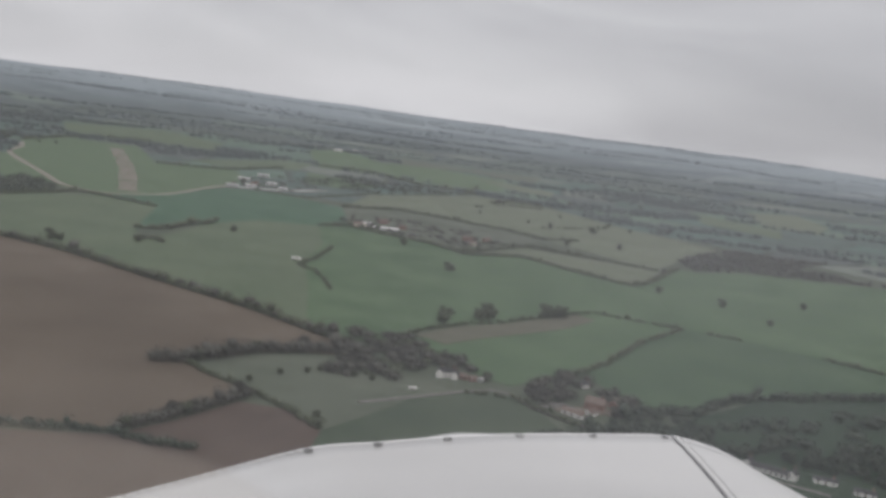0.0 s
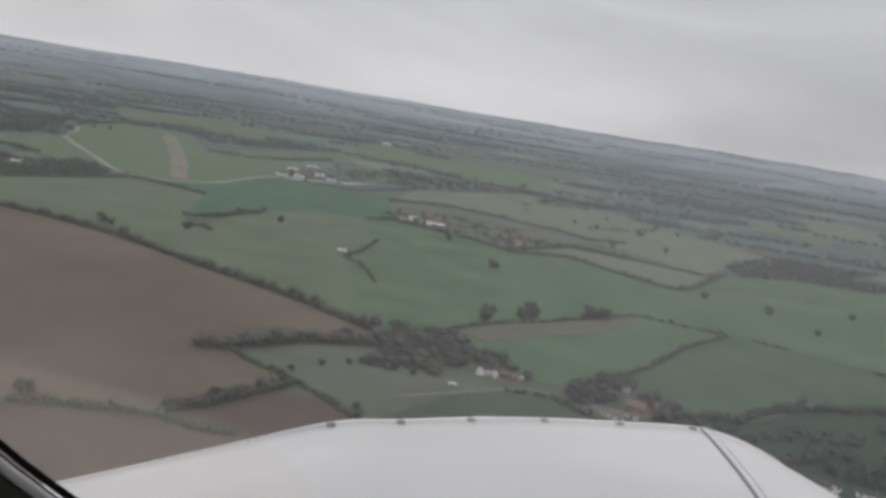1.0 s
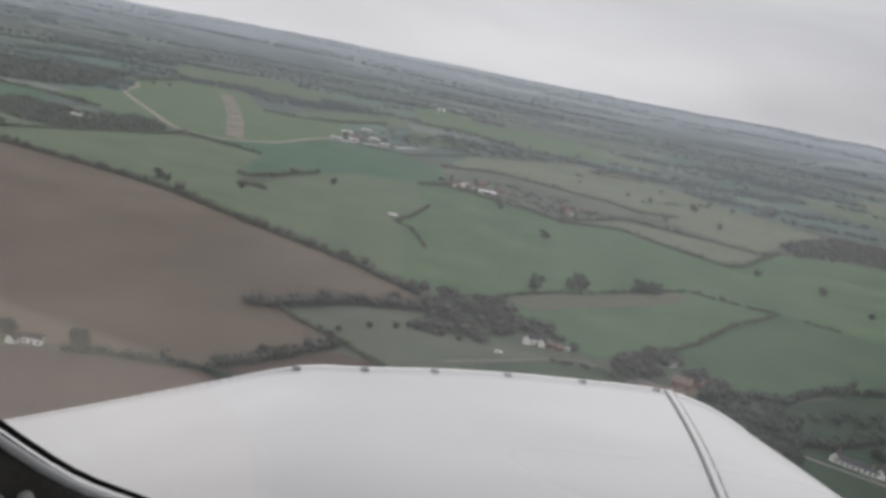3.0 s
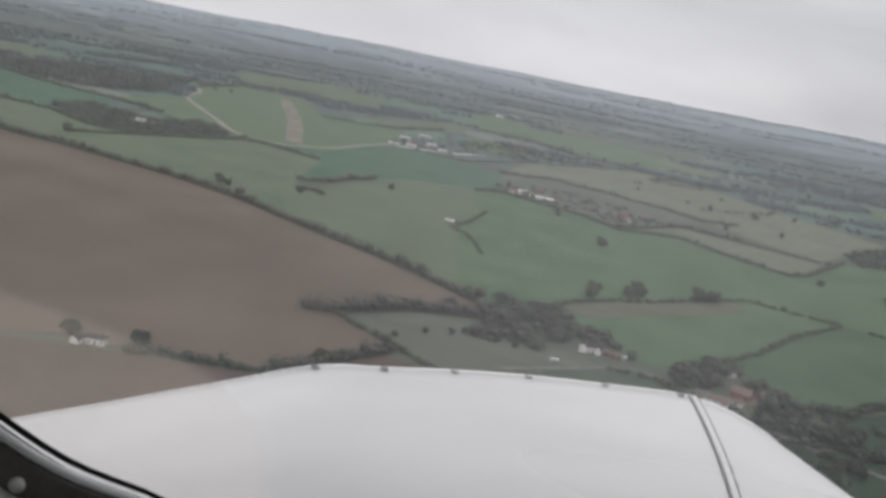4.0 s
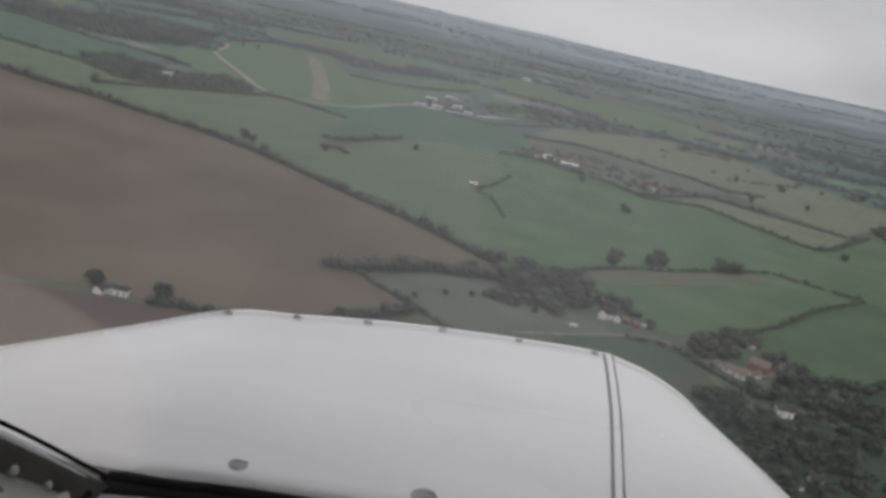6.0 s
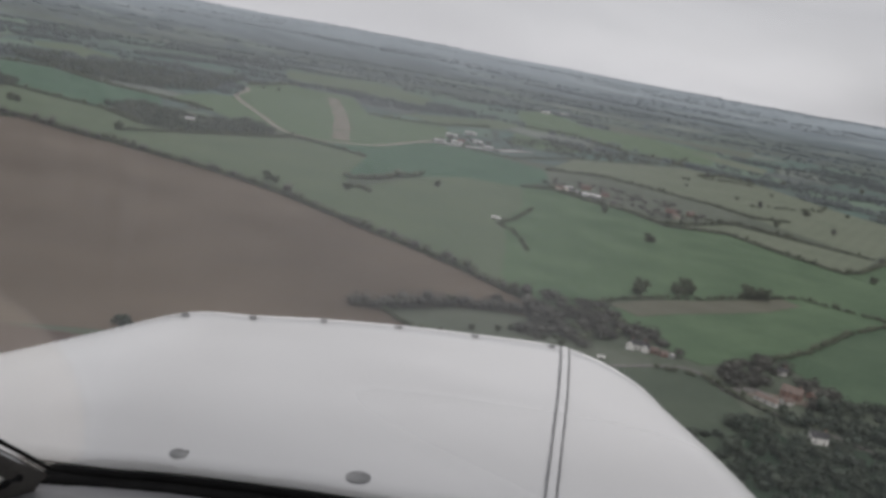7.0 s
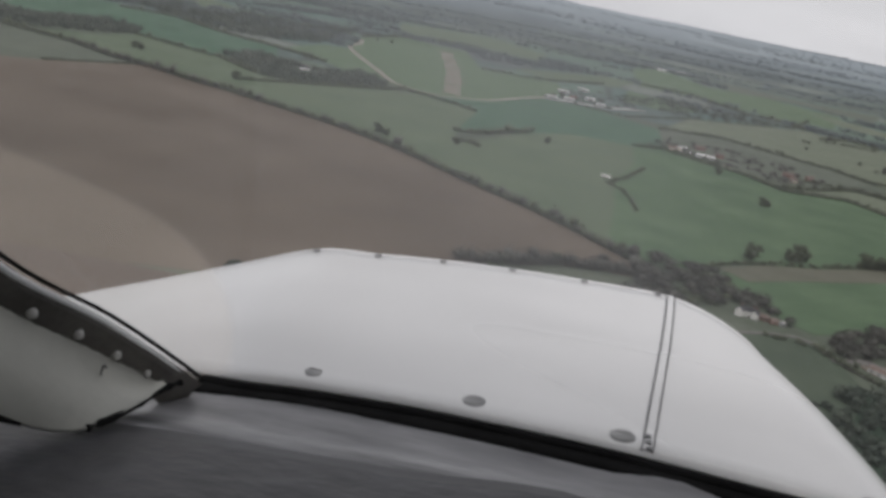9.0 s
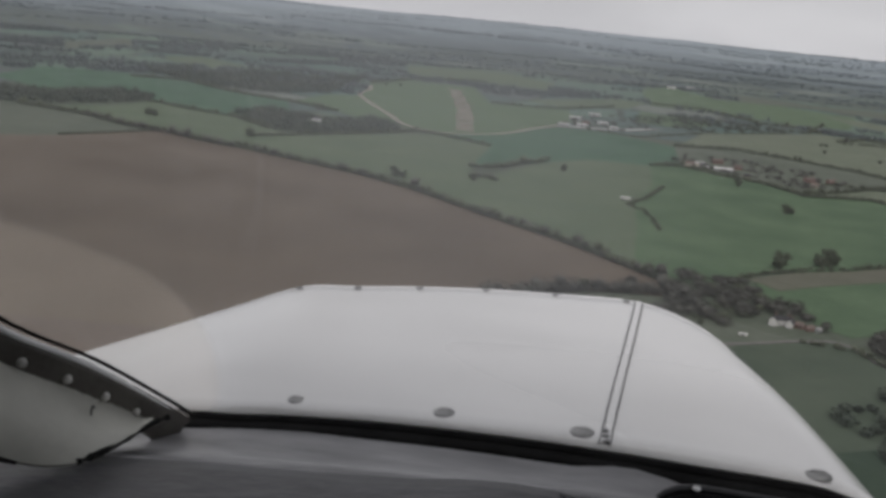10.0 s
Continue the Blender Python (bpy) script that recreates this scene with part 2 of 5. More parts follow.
def acrylic():
    """Windscreen: clear acrylic with a fine film of dust and scratches, doubling as haze veil."""
    m = bpy.data.materials.new("hazed_dusty_acrylic")
    m.use_nodes = True
    nodes, links = m.node_tree.nodes, m.node_tree.links
    nodes.clear()
    o = nodes.new("ShaderNodeOutputMaterial")
    clear = nodes.new("ShaderNodeBsdfTransparent")
    clear.inputs[0].default_value = (0.95, 0.95, 0.95, 1)
    dust = nodes.new("ShaderNodeBsdfTranslucent")
    shine = nodes.new("ShaderNodeBsdfGlossy")
    shine.inputs["Roughness"].default_value = 0.02
    noise_tex = nodes.new("ShaderNodeTexNoise")
    noise_tex.inputs["Scale"].default_value, noise_tex.inputs["Detail"].default_value = 5.0, 4
    tc = nodes.new("ShaderNodeTexCoord")
    links.new(tc.outputs["Object"], noise_tex.inputs["Vector"])
    amount = nodes.new("ShaderNodeMapRange")
    amount.inputs["From Min"].default_value, amount.inputs["From Max"].default_value = 0.3, 0.7
    amount.inputs["To Min"].default_value, amount.inputs["To Max"].default_value = 0.062, 0.104
    links.new(noise_tex.outputs["Fac"], amount.inputs["Value"])
    film = nodes.new("ShaderNodeMixShader")
    # denser film patch, placed to add haze where the view is milky
    place = nodes.new("ShaderNodeMapping")
    place.inputs["Location"].default_value = (0.13 / 0.25, 0, -0.05 / 0.19)
    place.inputs["Scale"].default_value = (1 / 0.25, 0, 1 / 0.19)
    links.new(tc.outputs["Object"], place.inputs["Vector"])
    apart = nodes.new("ShaderNodeVectorMath")
    apart.operation = "LENGTH"
    links.new(place.outputs[0], apart.inputs[0])
    ragged = nodes.new("ShaderNodeMath")
    ragged.operation = "MULTIPLY_ADD"
    links.new(noise_tex.outputs["Fac"], ragged.inputs[0])
    ragged.inputs[1].default_value = 0.8
    links.new(apart.outputs["Value"], ragged.inputs[2])
    haze_patch = nodes.new("ShaderNodeMapRange")
    haze_patch.interpolation_type = "SMOOTHSTEP"
    haze_patch.inputs["From Min"].default_value, haze_patch.inputs["From Max"].default_value = 0.3, 2.1
    haze_patch.inputs["To Min"].default_value, haze_patch.inputs["To Max"].default_value = 0.092, 0.0
    links.new(ragged.outputs[0], haze_patch.inputs["Value"])
    # pale cabin reflection, put in as an ellipse of denser film
    corner = nodes.new("ShaderNodeVectorMath")
    corner.operation = "DISTANCE"
    flat = nodes.new("ShaderNodeVectorMath")
    flat.operation = "MULTIPLY"
    flat.inputs[1].default_value = (0.76, 0, 1)
    links.new(tc.outputs["Object"], flat.inputs[0])
    links.new(flat.outputs[0], corner.inputs[0])
    corner.inputs[1].default_value = (-0.57, 0, -0.32)
    mirror_patch = nodes.new("ShaderNodeMapRange")
    mirror_patch.interpolation_type = "SMOOTHSTEP"
    mirror_patch.inputs["From Min"].default_value, mirror_patch.inputs["From Max"].default_value = 0.240, 0.252
    mirror_patch.inputs["To Min"].default_value, mirror_patch.inputs["To Max"].default_value = 0.13, 0.0
    links.new(corner.outputs["Value"], mirror_patch.inputs["Value"])
    # warm tint inside the painted reflection, bluish film elsewhere
    tint = nodes.new("ShaderNodeMapRange")
    tint.inputs["From Max"].default_value = 0.13
    links.new(mirror_patch.outputs[0], tint.inputs["Value"])
    film_tint = nodes.new("ShaderNodeMixRGB")
    film_tint.inputs[1].default_value, film_tint.inputs[2].default_value = (0.84, 0.855, 0.90, 1), (0.95, 0.87, 0.79, 1)
    links.new(tint.outputs[0], film_tint.inputs[0])
    links.new(film_tint.outputs[0], dust.inputs[0])
    height = nodes.new("ShaderNodeSeparateXYZ")
    links.new(tc.outputs["Object"], height.inputs[0])
    # film thickens upwards to veil the far land like aerial haze
    upper = nodes.new("ShaderNodeMapRange")
    upper.interpolation_type = "SMOOTHSTEP"
    upper.inputs["From Min"].default_value, upper.inputs["From Max"].default_value = -0.03, 0.16
    upper.inputs["To Max"].default_value = 0.095
    links.new(height.outputs[2], upper.inputs["Value"])
    hazed_film = nodes.new("ShaderNodeMath")
    links.new(amount.outputs[0], hazed_film.inputs[0])
    links.new(upper.outputs[0], hazed_film.inputs[1])
    spots = nodes.new("ShaderNodeMath")
    links.new(hazed_film.outputs[0], spots.inputs[0])
    links.new(mirror_patch.outputs[0], spots.inputs[1])
    total = nodes.new("ShaderNodeMath")
    links.new(spots.outputs[0], total.inputs[0])
    links.new(haze_patch.outputs[0], total.inputs[1])
    # film thins to the right, where the view is less hazy
    aside = nodes.new("ShaderNodeMapRange")
    aside.interpolation_type = "SMOOTHSTEP"
    aside.inputs["From Min"].default_value, aside.inputs["From Max"].default_value = -0.02, 0.26
    aside.inputs["To Min"].default_value, aside.inputs["To Max"].default_value = 1.0, 0.45
    links.new(height.outputs[0], aside.inputs["Value"])
    thick = nodes.new("ShaderNodeMath")
    thick.operation = "MULTIPLY"
    links.new(total.outputs[0], thick.inputs[0])
    links.new(aside.outputs[0], thick.inputs[1])
    links.new(thick.outputs[0], film.inputs[0])
    links.new(clear.outputs[0], film.inputs[1])
    links.new(dust.outputs[0], film.inputs[2])
    fresnel = nodes.new("ShaderNodeFresnel")
    fresnel.inputs["IOR"].default_value = 1.3
    gloss = nodes.new("ShaderNodeMixShader")
    links.new(fresnel.outputs[0], gloss.inputs[0])
    links.new(film.outputs[0], gloss.inputs[1])
    links.new(shine.outputs[0], gloss.inputs[2])
    links.new(gloss.outputs[0], o.inputs[0])
    return m


PLOUGHED = crop("ploughed_earth", (0.105, 0.085, 0.066), (0.172, 0.142, 0.112), 62, 46.0, 0.02, 150.0, 90.0, 0.14)
DARK_EARTH = crop("dark_ploughed_earth", (0.096, 0.075, 0.064), (0.134, 0.106, 0.090), 20, 16.0, 0.04, 60.0, 14.0, 0.16)
GREEN = crop("spring_wheat", (0.078, 0.124, 0.070), (0.115, 0.170, 0.097), 35, 18.0, 0.03)
OLIVE = crop("thin_pasture", (0.106, 0.142, 0.090), (0.140, 0.172, 0.112), 60, 16.0, 0.06)
PALE = crop("pale_pasture", (0.138, 0.164, 0.112), (0.172, 0.192, 0.138), 15, 20.0, 0.06)
DEEP = crop("deep_green_crop", (0.062, 0.115, 0.074), (0.092, 0.158, 0.102), 80, 18.0, 0.03)
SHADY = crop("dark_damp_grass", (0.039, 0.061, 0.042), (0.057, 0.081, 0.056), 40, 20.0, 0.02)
ROUGH = crop("rough_meadow", (0.102, 0.120, 0.090), (0.142, 0.157, 0.122), 110, 25.0, 0.05)
ROUGH_BASE = crop("margin_grass", (0.090, 0.109, 0.080), (0.120, 0.136, 0.102), 70, 30.0, 0.04)
PADDOCK = crop("dull_paddock", (0.068, 0.090, 0.064), (0.098, 0.120, 0.086), 60, 20.0, 0.03)
MEADOW = crop("dull_meadow", (0.063, 0.102, 0.061), (0.093, 0.138, 0.083), 110, 22.0, 0.03)
TAN = crop("bare_tan_margin", (0.118, 0.122, 0.090), (0.164, 0.158, 0.122), 40, 9.0, 0.05)
MOWN = crop("mown_grass", (0.102, 0.152, 0.086), (0.132, 0.182, 0.108), 24, 22.0, 0.10)
GRAVEL = material("pale_gravel", (0.21, 0.19, 0.155), (0.30, 0.275, 0.23), 8, 0.8, 0.95)
EARTH_STRIP = material("worn_earth_strip", (0.128, 0.140, 0.096), (0.238, 0.206, 0.172), 22, 4.0, 0.95, stretch=(1, 0.35, 1), turn=-20, contrast=0.30)
GRAVEL_DARK = material("brown_yard_gravel", (0.15, 0.125, 0.10), (0.22, 0.19, 0.15), 6, 0.8, 0.95)
CONCRETE = material("pale_concrete", (0.36, 0.35, 0.33), (0.48, 0.47, 0.45), 6, 0.8, 0.9)
LANE = material("worn_lane", (0.13, 0.125, 0.115), (0.20, 0.19, 0.175), 5, 0.6, 0.9)
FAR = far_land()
HAZED_HILL = far_land("hazed_hills", (1 / 330.0, 1 / 95.0, 0), True)
# hill trees take the same blue-grey haze in their leaf colour
HAZED_HILL_WOOD = material("hazed_hill_wood", (0.112, 0.138, 0.146), (0.146, 0.176, 0.184), 120, 9.0, 0.98, contrast=0.5, island=0.06, spec=0.02, grain=0.2)
haze_tint(HAZED_HILL_WOOD, HAZED_HILL_WOOD.node_tree.nodes["Principled BSDF"].inputs["Base Color"].links[0].from_socket)
haze_tint(HAZED_HILL_WOOD, [n for n in HAZED_HILL_WOOD.node_tree.nodes if n.bl_idname == "ShaderNodeHueSaturation"][0].outputs[0])
LEAF = material("hedge_leaf", (0.088, 0.100, 0.072), (0.140, 0.154, 0.108), 9, 1.5, 0.95, contrast=0.4, island=0.22, spec=0.1)
TWIG = material("bare_crown", (0.072, 0.073, 0.064), (0.128, 0.125, 0.109), 9, 1.5, 0.95, contrast=0.4, island=0.22, spec=0.1)
# woods far off: leaf colour paled and blued for distance haze
HAZED_WOOD = material("hazed_wood", (0.118, 0.138, 0.138), (0.156, 0.176, 0.170), 90, 12.0, 0.98, contrast=0.4, island=0.10, spec=0.02)
EVERGREEN = material("dark_evergreen_leaf", (0.052, 0.066, 0.054), (0.098, 0.114, 0.088), 9, 1.5, 0.95, contrast=0.4, island=0.22, spec=0.1)
WOOD = material("spring_wood", (0.074, 0.090, 0.072), (0.126, 0.140, 0.112), 25, 5.0, 0.98, contrast=0.3, island=0.16, spec=0.05)
BARK = material("bark", (0.05, 0.042, 0.034), (0.09, 0.075, 0.06), 0.6, 0.1, 0.95, bump=0.4)
RENDER_WALL = material("white_render", (0.62, 0.61, 0.58), (0.76, 0.75, 0.72), 3, 0.4, 0.85, random=0.06)
BRICK_WALL = material("red_brick_wall", (0.20, 0.128, 0.104), (0.27, 0.180, 0.150), 1.5, 0.15, 0.9, random=0.1)
CREAM_WALL = material("cream_wall", (0.46, 0.41, 0.33), (0.58, 0.53, 0.44), 2, 0.3, 0.9, random=0.08)
TILE_ROOF = material("brown_tile_roof", (0.135, 0.105, 0.090), (0.205, 0.160, 0.138), 2, 0.3, 0.9, random=0.12)
SLATE_ROOF = material("dark_slate_roof", (0.050, 0.050, 0.052), (0.090, 0.089, 0.090), 2, 0.3, 0.92, random=0.12, spec=0.08)
SHEET_ROOF = material("pale_sheet_roof", (0.42, 0.41, 0.39), (0.60, 0.585, 0.56), 5, 0.5, 0.6, random=0.12)
SHEET_WALL = material("sheet_wall", (0.30, 0.32, 0.31), (0.42, 0.43, 0.42), 4, 0.5, 0.7, random=0.1)
DARK_GLASS = material("dark_window_glass", (0.03, 0.035, 0.04), (0.05, 0.055, 0.06), 1, 0.3, 0.12, spec=0.5)
# white paint; stretched light and dark streaks imitate soft reflections
PAINT = material("sheen_streaked_white_paint", (0.64, 0.64, 0.634), (0.85, 0.85, 0.842), 0.18, 0.02, 0.24, contrast=0.6, stretch=(0.3, 1, 1), spec=0.5, grain=0.05)
pn, pl = PAINT.node_tree.nodes, PAINT.node_tree.links
dents = pn.new("ShaderNodeTexNoise")
dents.inputs["Scale"].default_value, dents.inputs["Detail"].default_value = 4.0, 0.5
pl.new([n for n in pn if n.bl_idname == "ShaderNodeTexCoord"][0].outputs["Object"], dents.inputs["Vector"])
dent_bump = pn.new("ShaderNodeBump")
dent_bump.inputs["Strength"].default_value, dent_bump.inputs["Distance"].default_value = 0.35, 0.02
pl.new(dents.outputs["Fac"], dent_bump.inputs["Height"])
pl.new(dent_bump.outputs[0], pn["Principled BSDF"].inputs["Normal"])
gloss_patch = pn.new("ShaderNodeMapRange")
gloss_patch.inputs["From Min"].default_value, gloss_patch.inputs["From Max"].default_value = 0.35, 0.65
gloss_patch.inputs["To Min"].default_value, gloss_patch.inputs["To Max"].default_value = 0.16, 0.38
soft = pn.new("ShaderNodeTexNoise")
soft.inputs["Scale"].default_value, soft.inputs["Detail"].default_value = 3.0, 0.5
pl.new([n for n in pn if n.bl_idname == "ShaderNodeMapping"][0].outputs[0], soft.inputs["Vector"])
pl.new(soft.outputs["Fac"], gloss_patch.inputs["Value"])
pl.new(gloss_patch.outputs[0], pn["Principled BSDF"].inputs["Roughness"])
# whiter than PAINT to hold the lip's highlight; also for white chips and screws
LIP = material("highlight_white", (0.88, 0.88, 0.88), (0.93, 0.93, 0.93), 0.1, 0.01, 0.28, spec=0.5, grain=0.05)
CREAM = material("cream_cabin_paint", (0.44, 0.44, 0.395), (0.55, 0.55, 0.495), 0.12, 0.01, 0.5, bump=0.05, grain=0.12)
STEEL = material("grey_steel", (0.30, 0.30, 0.29), (0.42, 0.42, 0.41), 0.05, 0.004, 0.42, metal=0.6)
DULL = material("dull_fastener_metal", (0.20, 0.20, 0.20), (0.33, 0.33, 0.32), 0.03, 0.004, 0.45, metal=0.7)
GROOVE = material("dark_sealant", (0.15, 0.15, 0.15), (0.28, 0.28, 0.28), 0.05, 0.004, 0.8)
EDGE = material("pale_worn_metal", (0.52, 0.51, 0.49), (0.72, 0.71, 0.68), 0.05, 0.004, 0.45, metal=0.2)
TRIM = material("grey_post_trim", (0.080, 0.074, 0.066), (0.135, 0.127, 0.113), 0.08, 0.006, 0.55)
VINYL = material("black_vinyl", (0.007, 0.007, 0.010), (0.031, 0.032, 0.040), 0.08, 0.040, 0.46, bump=0.6, contrast=0.5, grain=0.7, stretch=(0.8, 1, 1), spec=0.4)
HOUSING = material("smooth_black_moulding", (0.010, 0.010, 0.012), (0.026, 0.026, 0.029), 0.08, 0.01, 0.42, contrast=0.6, grain=0.3, spec=0.5)
# the pale streaks put the deck's sky sheen into its base colour
DECK = material("sheen_streaked_deck", (0.065, 0.065, 0.070), (0.42, 0.42, 0.43), 0.07, 0.012, 0.34, bump=0.2, contrast=0.5, grain=0.7, stretch=(0.3, 1, 1), spec=0.6)
RUBBER = material("black_rubber", (0.010, 0.010, 0.010), (0.018, 0.018, 0.018), 0.05, 0.005, 0.9, spec=0.05)
LINING = material("dark_cabin_lining", (0.05, 0.05, 0.05), (0.08, 0.08, 0.08), 0.2, 0.01, 0.9)
BLADE = material("black_propeller_paint", (0.02, 0.02, 0.021), (0.035, 0.035, 0.036), 0.2, 0.01, 0.5)
ACRYLIC = acrylic()


# ---- mesh helpers ----
def part(name, bm, mat, parent=None, label="", smooth=False):
    """Links a bmesh (or a mesh) as one object under its thing."""
    if isinstance(bm, bpy.types.Mesh):
        me = bm
    else:
        me = bpy.data.meshes.new(name)
        bm.normal_update()
        bm.to_mesh(me)
        bm.free()
    if not me.materials:
        me.materials.append(mat)
    if smooth:
        me.polygons.foreach_set("use_smooth", [True] * len(me.polygons))
    ob = new(name, me)
    if parent is not None:
        ob.parent = parent
    if label:
        tagged(ob, label)
    return ob


def empty(name, x=0.0, y=0.0, z=0.0, turn=0.0):
    ob = new(name)
    ob.matrix_world = pose(x, y, z, 0, 0, turn)
    return ob


def add_box(bm, sx, sy, sz, m=None, bevel=0.0):
    r = bmesh.ops.create_cube(bm, size=1.0)
    verts = r["verts"]
    bmesh.ops.scale(bm, vec=(sx, sy, sz), verts=verts)
    if bevel:
        edges = list({e for v in verts for e in v.link_edges})
        made = bmesh.ops.bevel(bm, geom=edges, offset=bevel, segments=2, affect="EDGES")
        verts = list({v for f in made["faces"] for v in f.verts} | {v for v in verts if v.is_valid})
    if m is not None:
        bmesh.ops.transform(bm, matrix=m, verts=verts)
    return verts


def box(sx, sy, sz, x=0, y=0, z=0, bevel=0.0, turn=0.0):
    bm = bmesh.new()
    add_box(bm, sx, sy, sz, pose(x, y, z, 0, 0, turn), bevel)
    return bm


def tube(points, radii, sides=7, close=True):
    """A tapered tube along points."""
    bm = bmesh.new()
    rings = []
    pts = [Vector(p) for p in points]
    for i, p in enumerate(pts):
        ahead = (pts[min(i + 1, len(pts) - 1)] - pts[max(i - 1, 0)]).normalized()
        side = ahead.cross(Vector((0, 0, 1)))
        side = side.normalized() if side.length > 1e-4 else Vector((1, 0, 0))
        up = side.cross(ahead)
        rings.append([bm.verts.new(p + (side * math.cos(a) + up * math.sin(a)) * radii[i])
                      for a in (2 * math.pi * k / sides for k in range(sides))])
    for r0, r1 in zip(rings, rings[1:]):
        for k in range(sides):
            bm.faces.new((r0[k], r0[(k + 1) % sides], r1[(k + 1) % sides], r1[k]))
    if close:
        bm.faces.new(rings[0][::-1])
        bm.faces.new(rings[-1])
    return bm


def smooth_line(points, steps=6):
    """Catmull-Rom through points."""
    p = [Vector(q) for q in points]
    p = [p[0] * 2 - p[1]] + p + [p[-1] * 2 - p[-2]]
    res = []
    for i in range(1, len(p) - 2):
        for s in range(steps):
            t = s / steps
            res.append(0.5 * (2 * p[i] + (p[i + 1] - p[i - 1]) * t + (2 * p[i - 1] - 5 * p[i] + 4 * p[i + 1] - p[i + 2]) * t * t
                              + (3 * p[i] - p[i - 1] - 3 * p[i + 1] + p[i + 2]) * t ** 3))
    return res + [p[-2]]


def loft(rows, thick=0.0):
    """Faces between rows of equally many points, thickened downwards or inwards."""
    bm = bmesh.new()
    grid = [[bm.verts.new(q) for q in row] for row in rows]
    for a, b in zip(grid, grid[1:]):
        for k in range(len(a) - 1):
            bm.faces.new((a[k], a[k + 1], b[k + 1], b[k]))
    if thick:
        bmesh.ops.recalc_face_normals(bm, faces=bm.faces)
        bmesh.ops.solidify(bm, geom=bm.faces[:], thickness=thick)
    return bm


def inside(x, y, poly):
    hit = False
    for (x0, y0), (x1, y1) in zip(poly, poly[1:] + poly[:1]):
        if (y0 > y) != (y1 > y) and x < (x1 - x0) * (y - y0) / (y1 - y0) + x0:
            hit = not hit
    return hit


GOLD = (1 + 5 ** 0.5) / 2
ICO = np.array([(-1, GOLD, 0), (1, GOLD, 0), (-1, -GOLD, 0), (1, -GOLD, 0), (0, -1, GOLD), (0, 1, GOLD), (0, -1, -GOLD), (0, 1, -GOLD), (GOLD, 0, -1), (GOLD, 0, 1), (-GOLD, 0, -1), (-GOLD, 0, 1)]) / math.hypot(1, GOLD)
ICO_FACES = np.array([f for f in itertools.combinations(range(12), 3) if all(np.linalg.norm(ICO[a] - ICO[b]) < 1.1 for a, b in itertools.combinations(f, 2))])
ICO_FACES = np.array([f if np.dot(np.cross(ICO[f[1]] - ICO[f[0]], ICO[f[2]] - ICO[f[0]]), ICO[f[0]]) > 0 else f[::-1] for f in ICO_FACES])


def cloud_mesh(name, centres, radii, heights, each, size, rng, low=0.15, heart=0.54):
    """Crowns as uneven clumps: a dense, lumpy heart of twigs in a cloud of small leaf sprays, each spray a bent pair of triangles."""
    n = len(centres)
    c0, r0, h0 = np.asarray(centres, float), np.asarray(radii, float), np.asarray(heights, float)
    c, rad, hgt = np.repeat(c0, each, axis=0), np.repeat(r0, each), np.repeat(h0, each)
    d = rng.normal(size=(n * each, 3))
    d /= np.linalg.norm(d, axis=1)[:, None]
    fill = rng.uniform(0.5, 1.0, n * each) ** 0.5
    lump = np.repeat(rng.uniform(0.8, 1.2, (n, 1)), each, axis=0)[:, 0] * rng.uniform(0.8, 1.1, n * each)
    p = c.copy()
    p[:, 0] += d[:, 0] * rad * fill * lump
    p[:, 1] += d[:, 1] * rad * fill * lump
    p[:, 2] += hgt * (low + (1 - low) * (0.5 + 0.5 * d[:, 2] * fill))
    a = rng.normal(size=p.shape)
    a /= np.linalg.norm(a, axis=1)[:, None]
    b = np.cross(a, rng.normal(size=p.shape))
    b /= np.linalg.norm(b, axis=1)[:, None] + 1e-9
    s = size * rng.uniform(0.55, 1.2, len(p))[:, None]
    bend = np.cross(a, b) * s * 0.25
    v = np.stack([p - a * s * 0.6, p - b * s * 0.45 + bend, p + a * s * 0.6, p + b * s * 0.45 + bend], 1).reshape(-1, 3)
    k = len(p)
    core = ICO[None] * rng.uniform(0.75, 1.2, (n, 12, 1)) * heart
    core = core * np.stack([r0, r0, h0 * (1 - low) * 0.5], 1)[:, None] + c0[:, None]
    core[:, :, 2] += (h0 * (low + (1 - low) * 0.5))[:, None]
    core[:, :, 2] = np.maximum(core[:, :, 2], c0[:, None, 2])
    faces = (ICO_FACES[None] + 12 * np.arange(n)[:, None, None] + 4 * k).reshape(-1)
    v = np.concatenate([v, core.reshape(-1, 3)])
    me = bpy.data.meshes.new(name)
    me.vertices.add(len(v))
    me.vertices.foreach_set("co", v.astype(np.float32).ravel())
    loops = np.concatenate([np.arange(4 * k), faces]).astype(np.int32)
    me.loops.add(len(loops))
    me.loops.foreach_set("vertex_index", loops)
    me.polygons.add(k + 20 * n)
    me.polygons.foreach_set("loop_start", np.concatenate([np.arange(0, 4 * k, 4), 4 * k + np.arange(0, 60 * n, 3)]).astype(np.int32))
    me.polygons.foreach_set("loop_total", np.concatenate([np.full(k, 4), np.full(20 * n, 3)]).astype(np.int32))
    me.update()
    return me


# ---- ground: one sheet, its far rim raised to eye level to meet the horizon ----
def ground_height(r, ang):
    if r < 3700:
        return 0.0
    s = min(1.0, (r - 3700) / 1230.0)
    s = s * s * (3 - 2 * s)
    ridge = 158 + 9 * noise.noise((math.cos(ang) * 9, math.sin(ang) * 9, 0.3)) + 5 * noise.noise((math.cos(ang) * 31, math.sin(ang) * 31, 1.7))
    return s * ridge


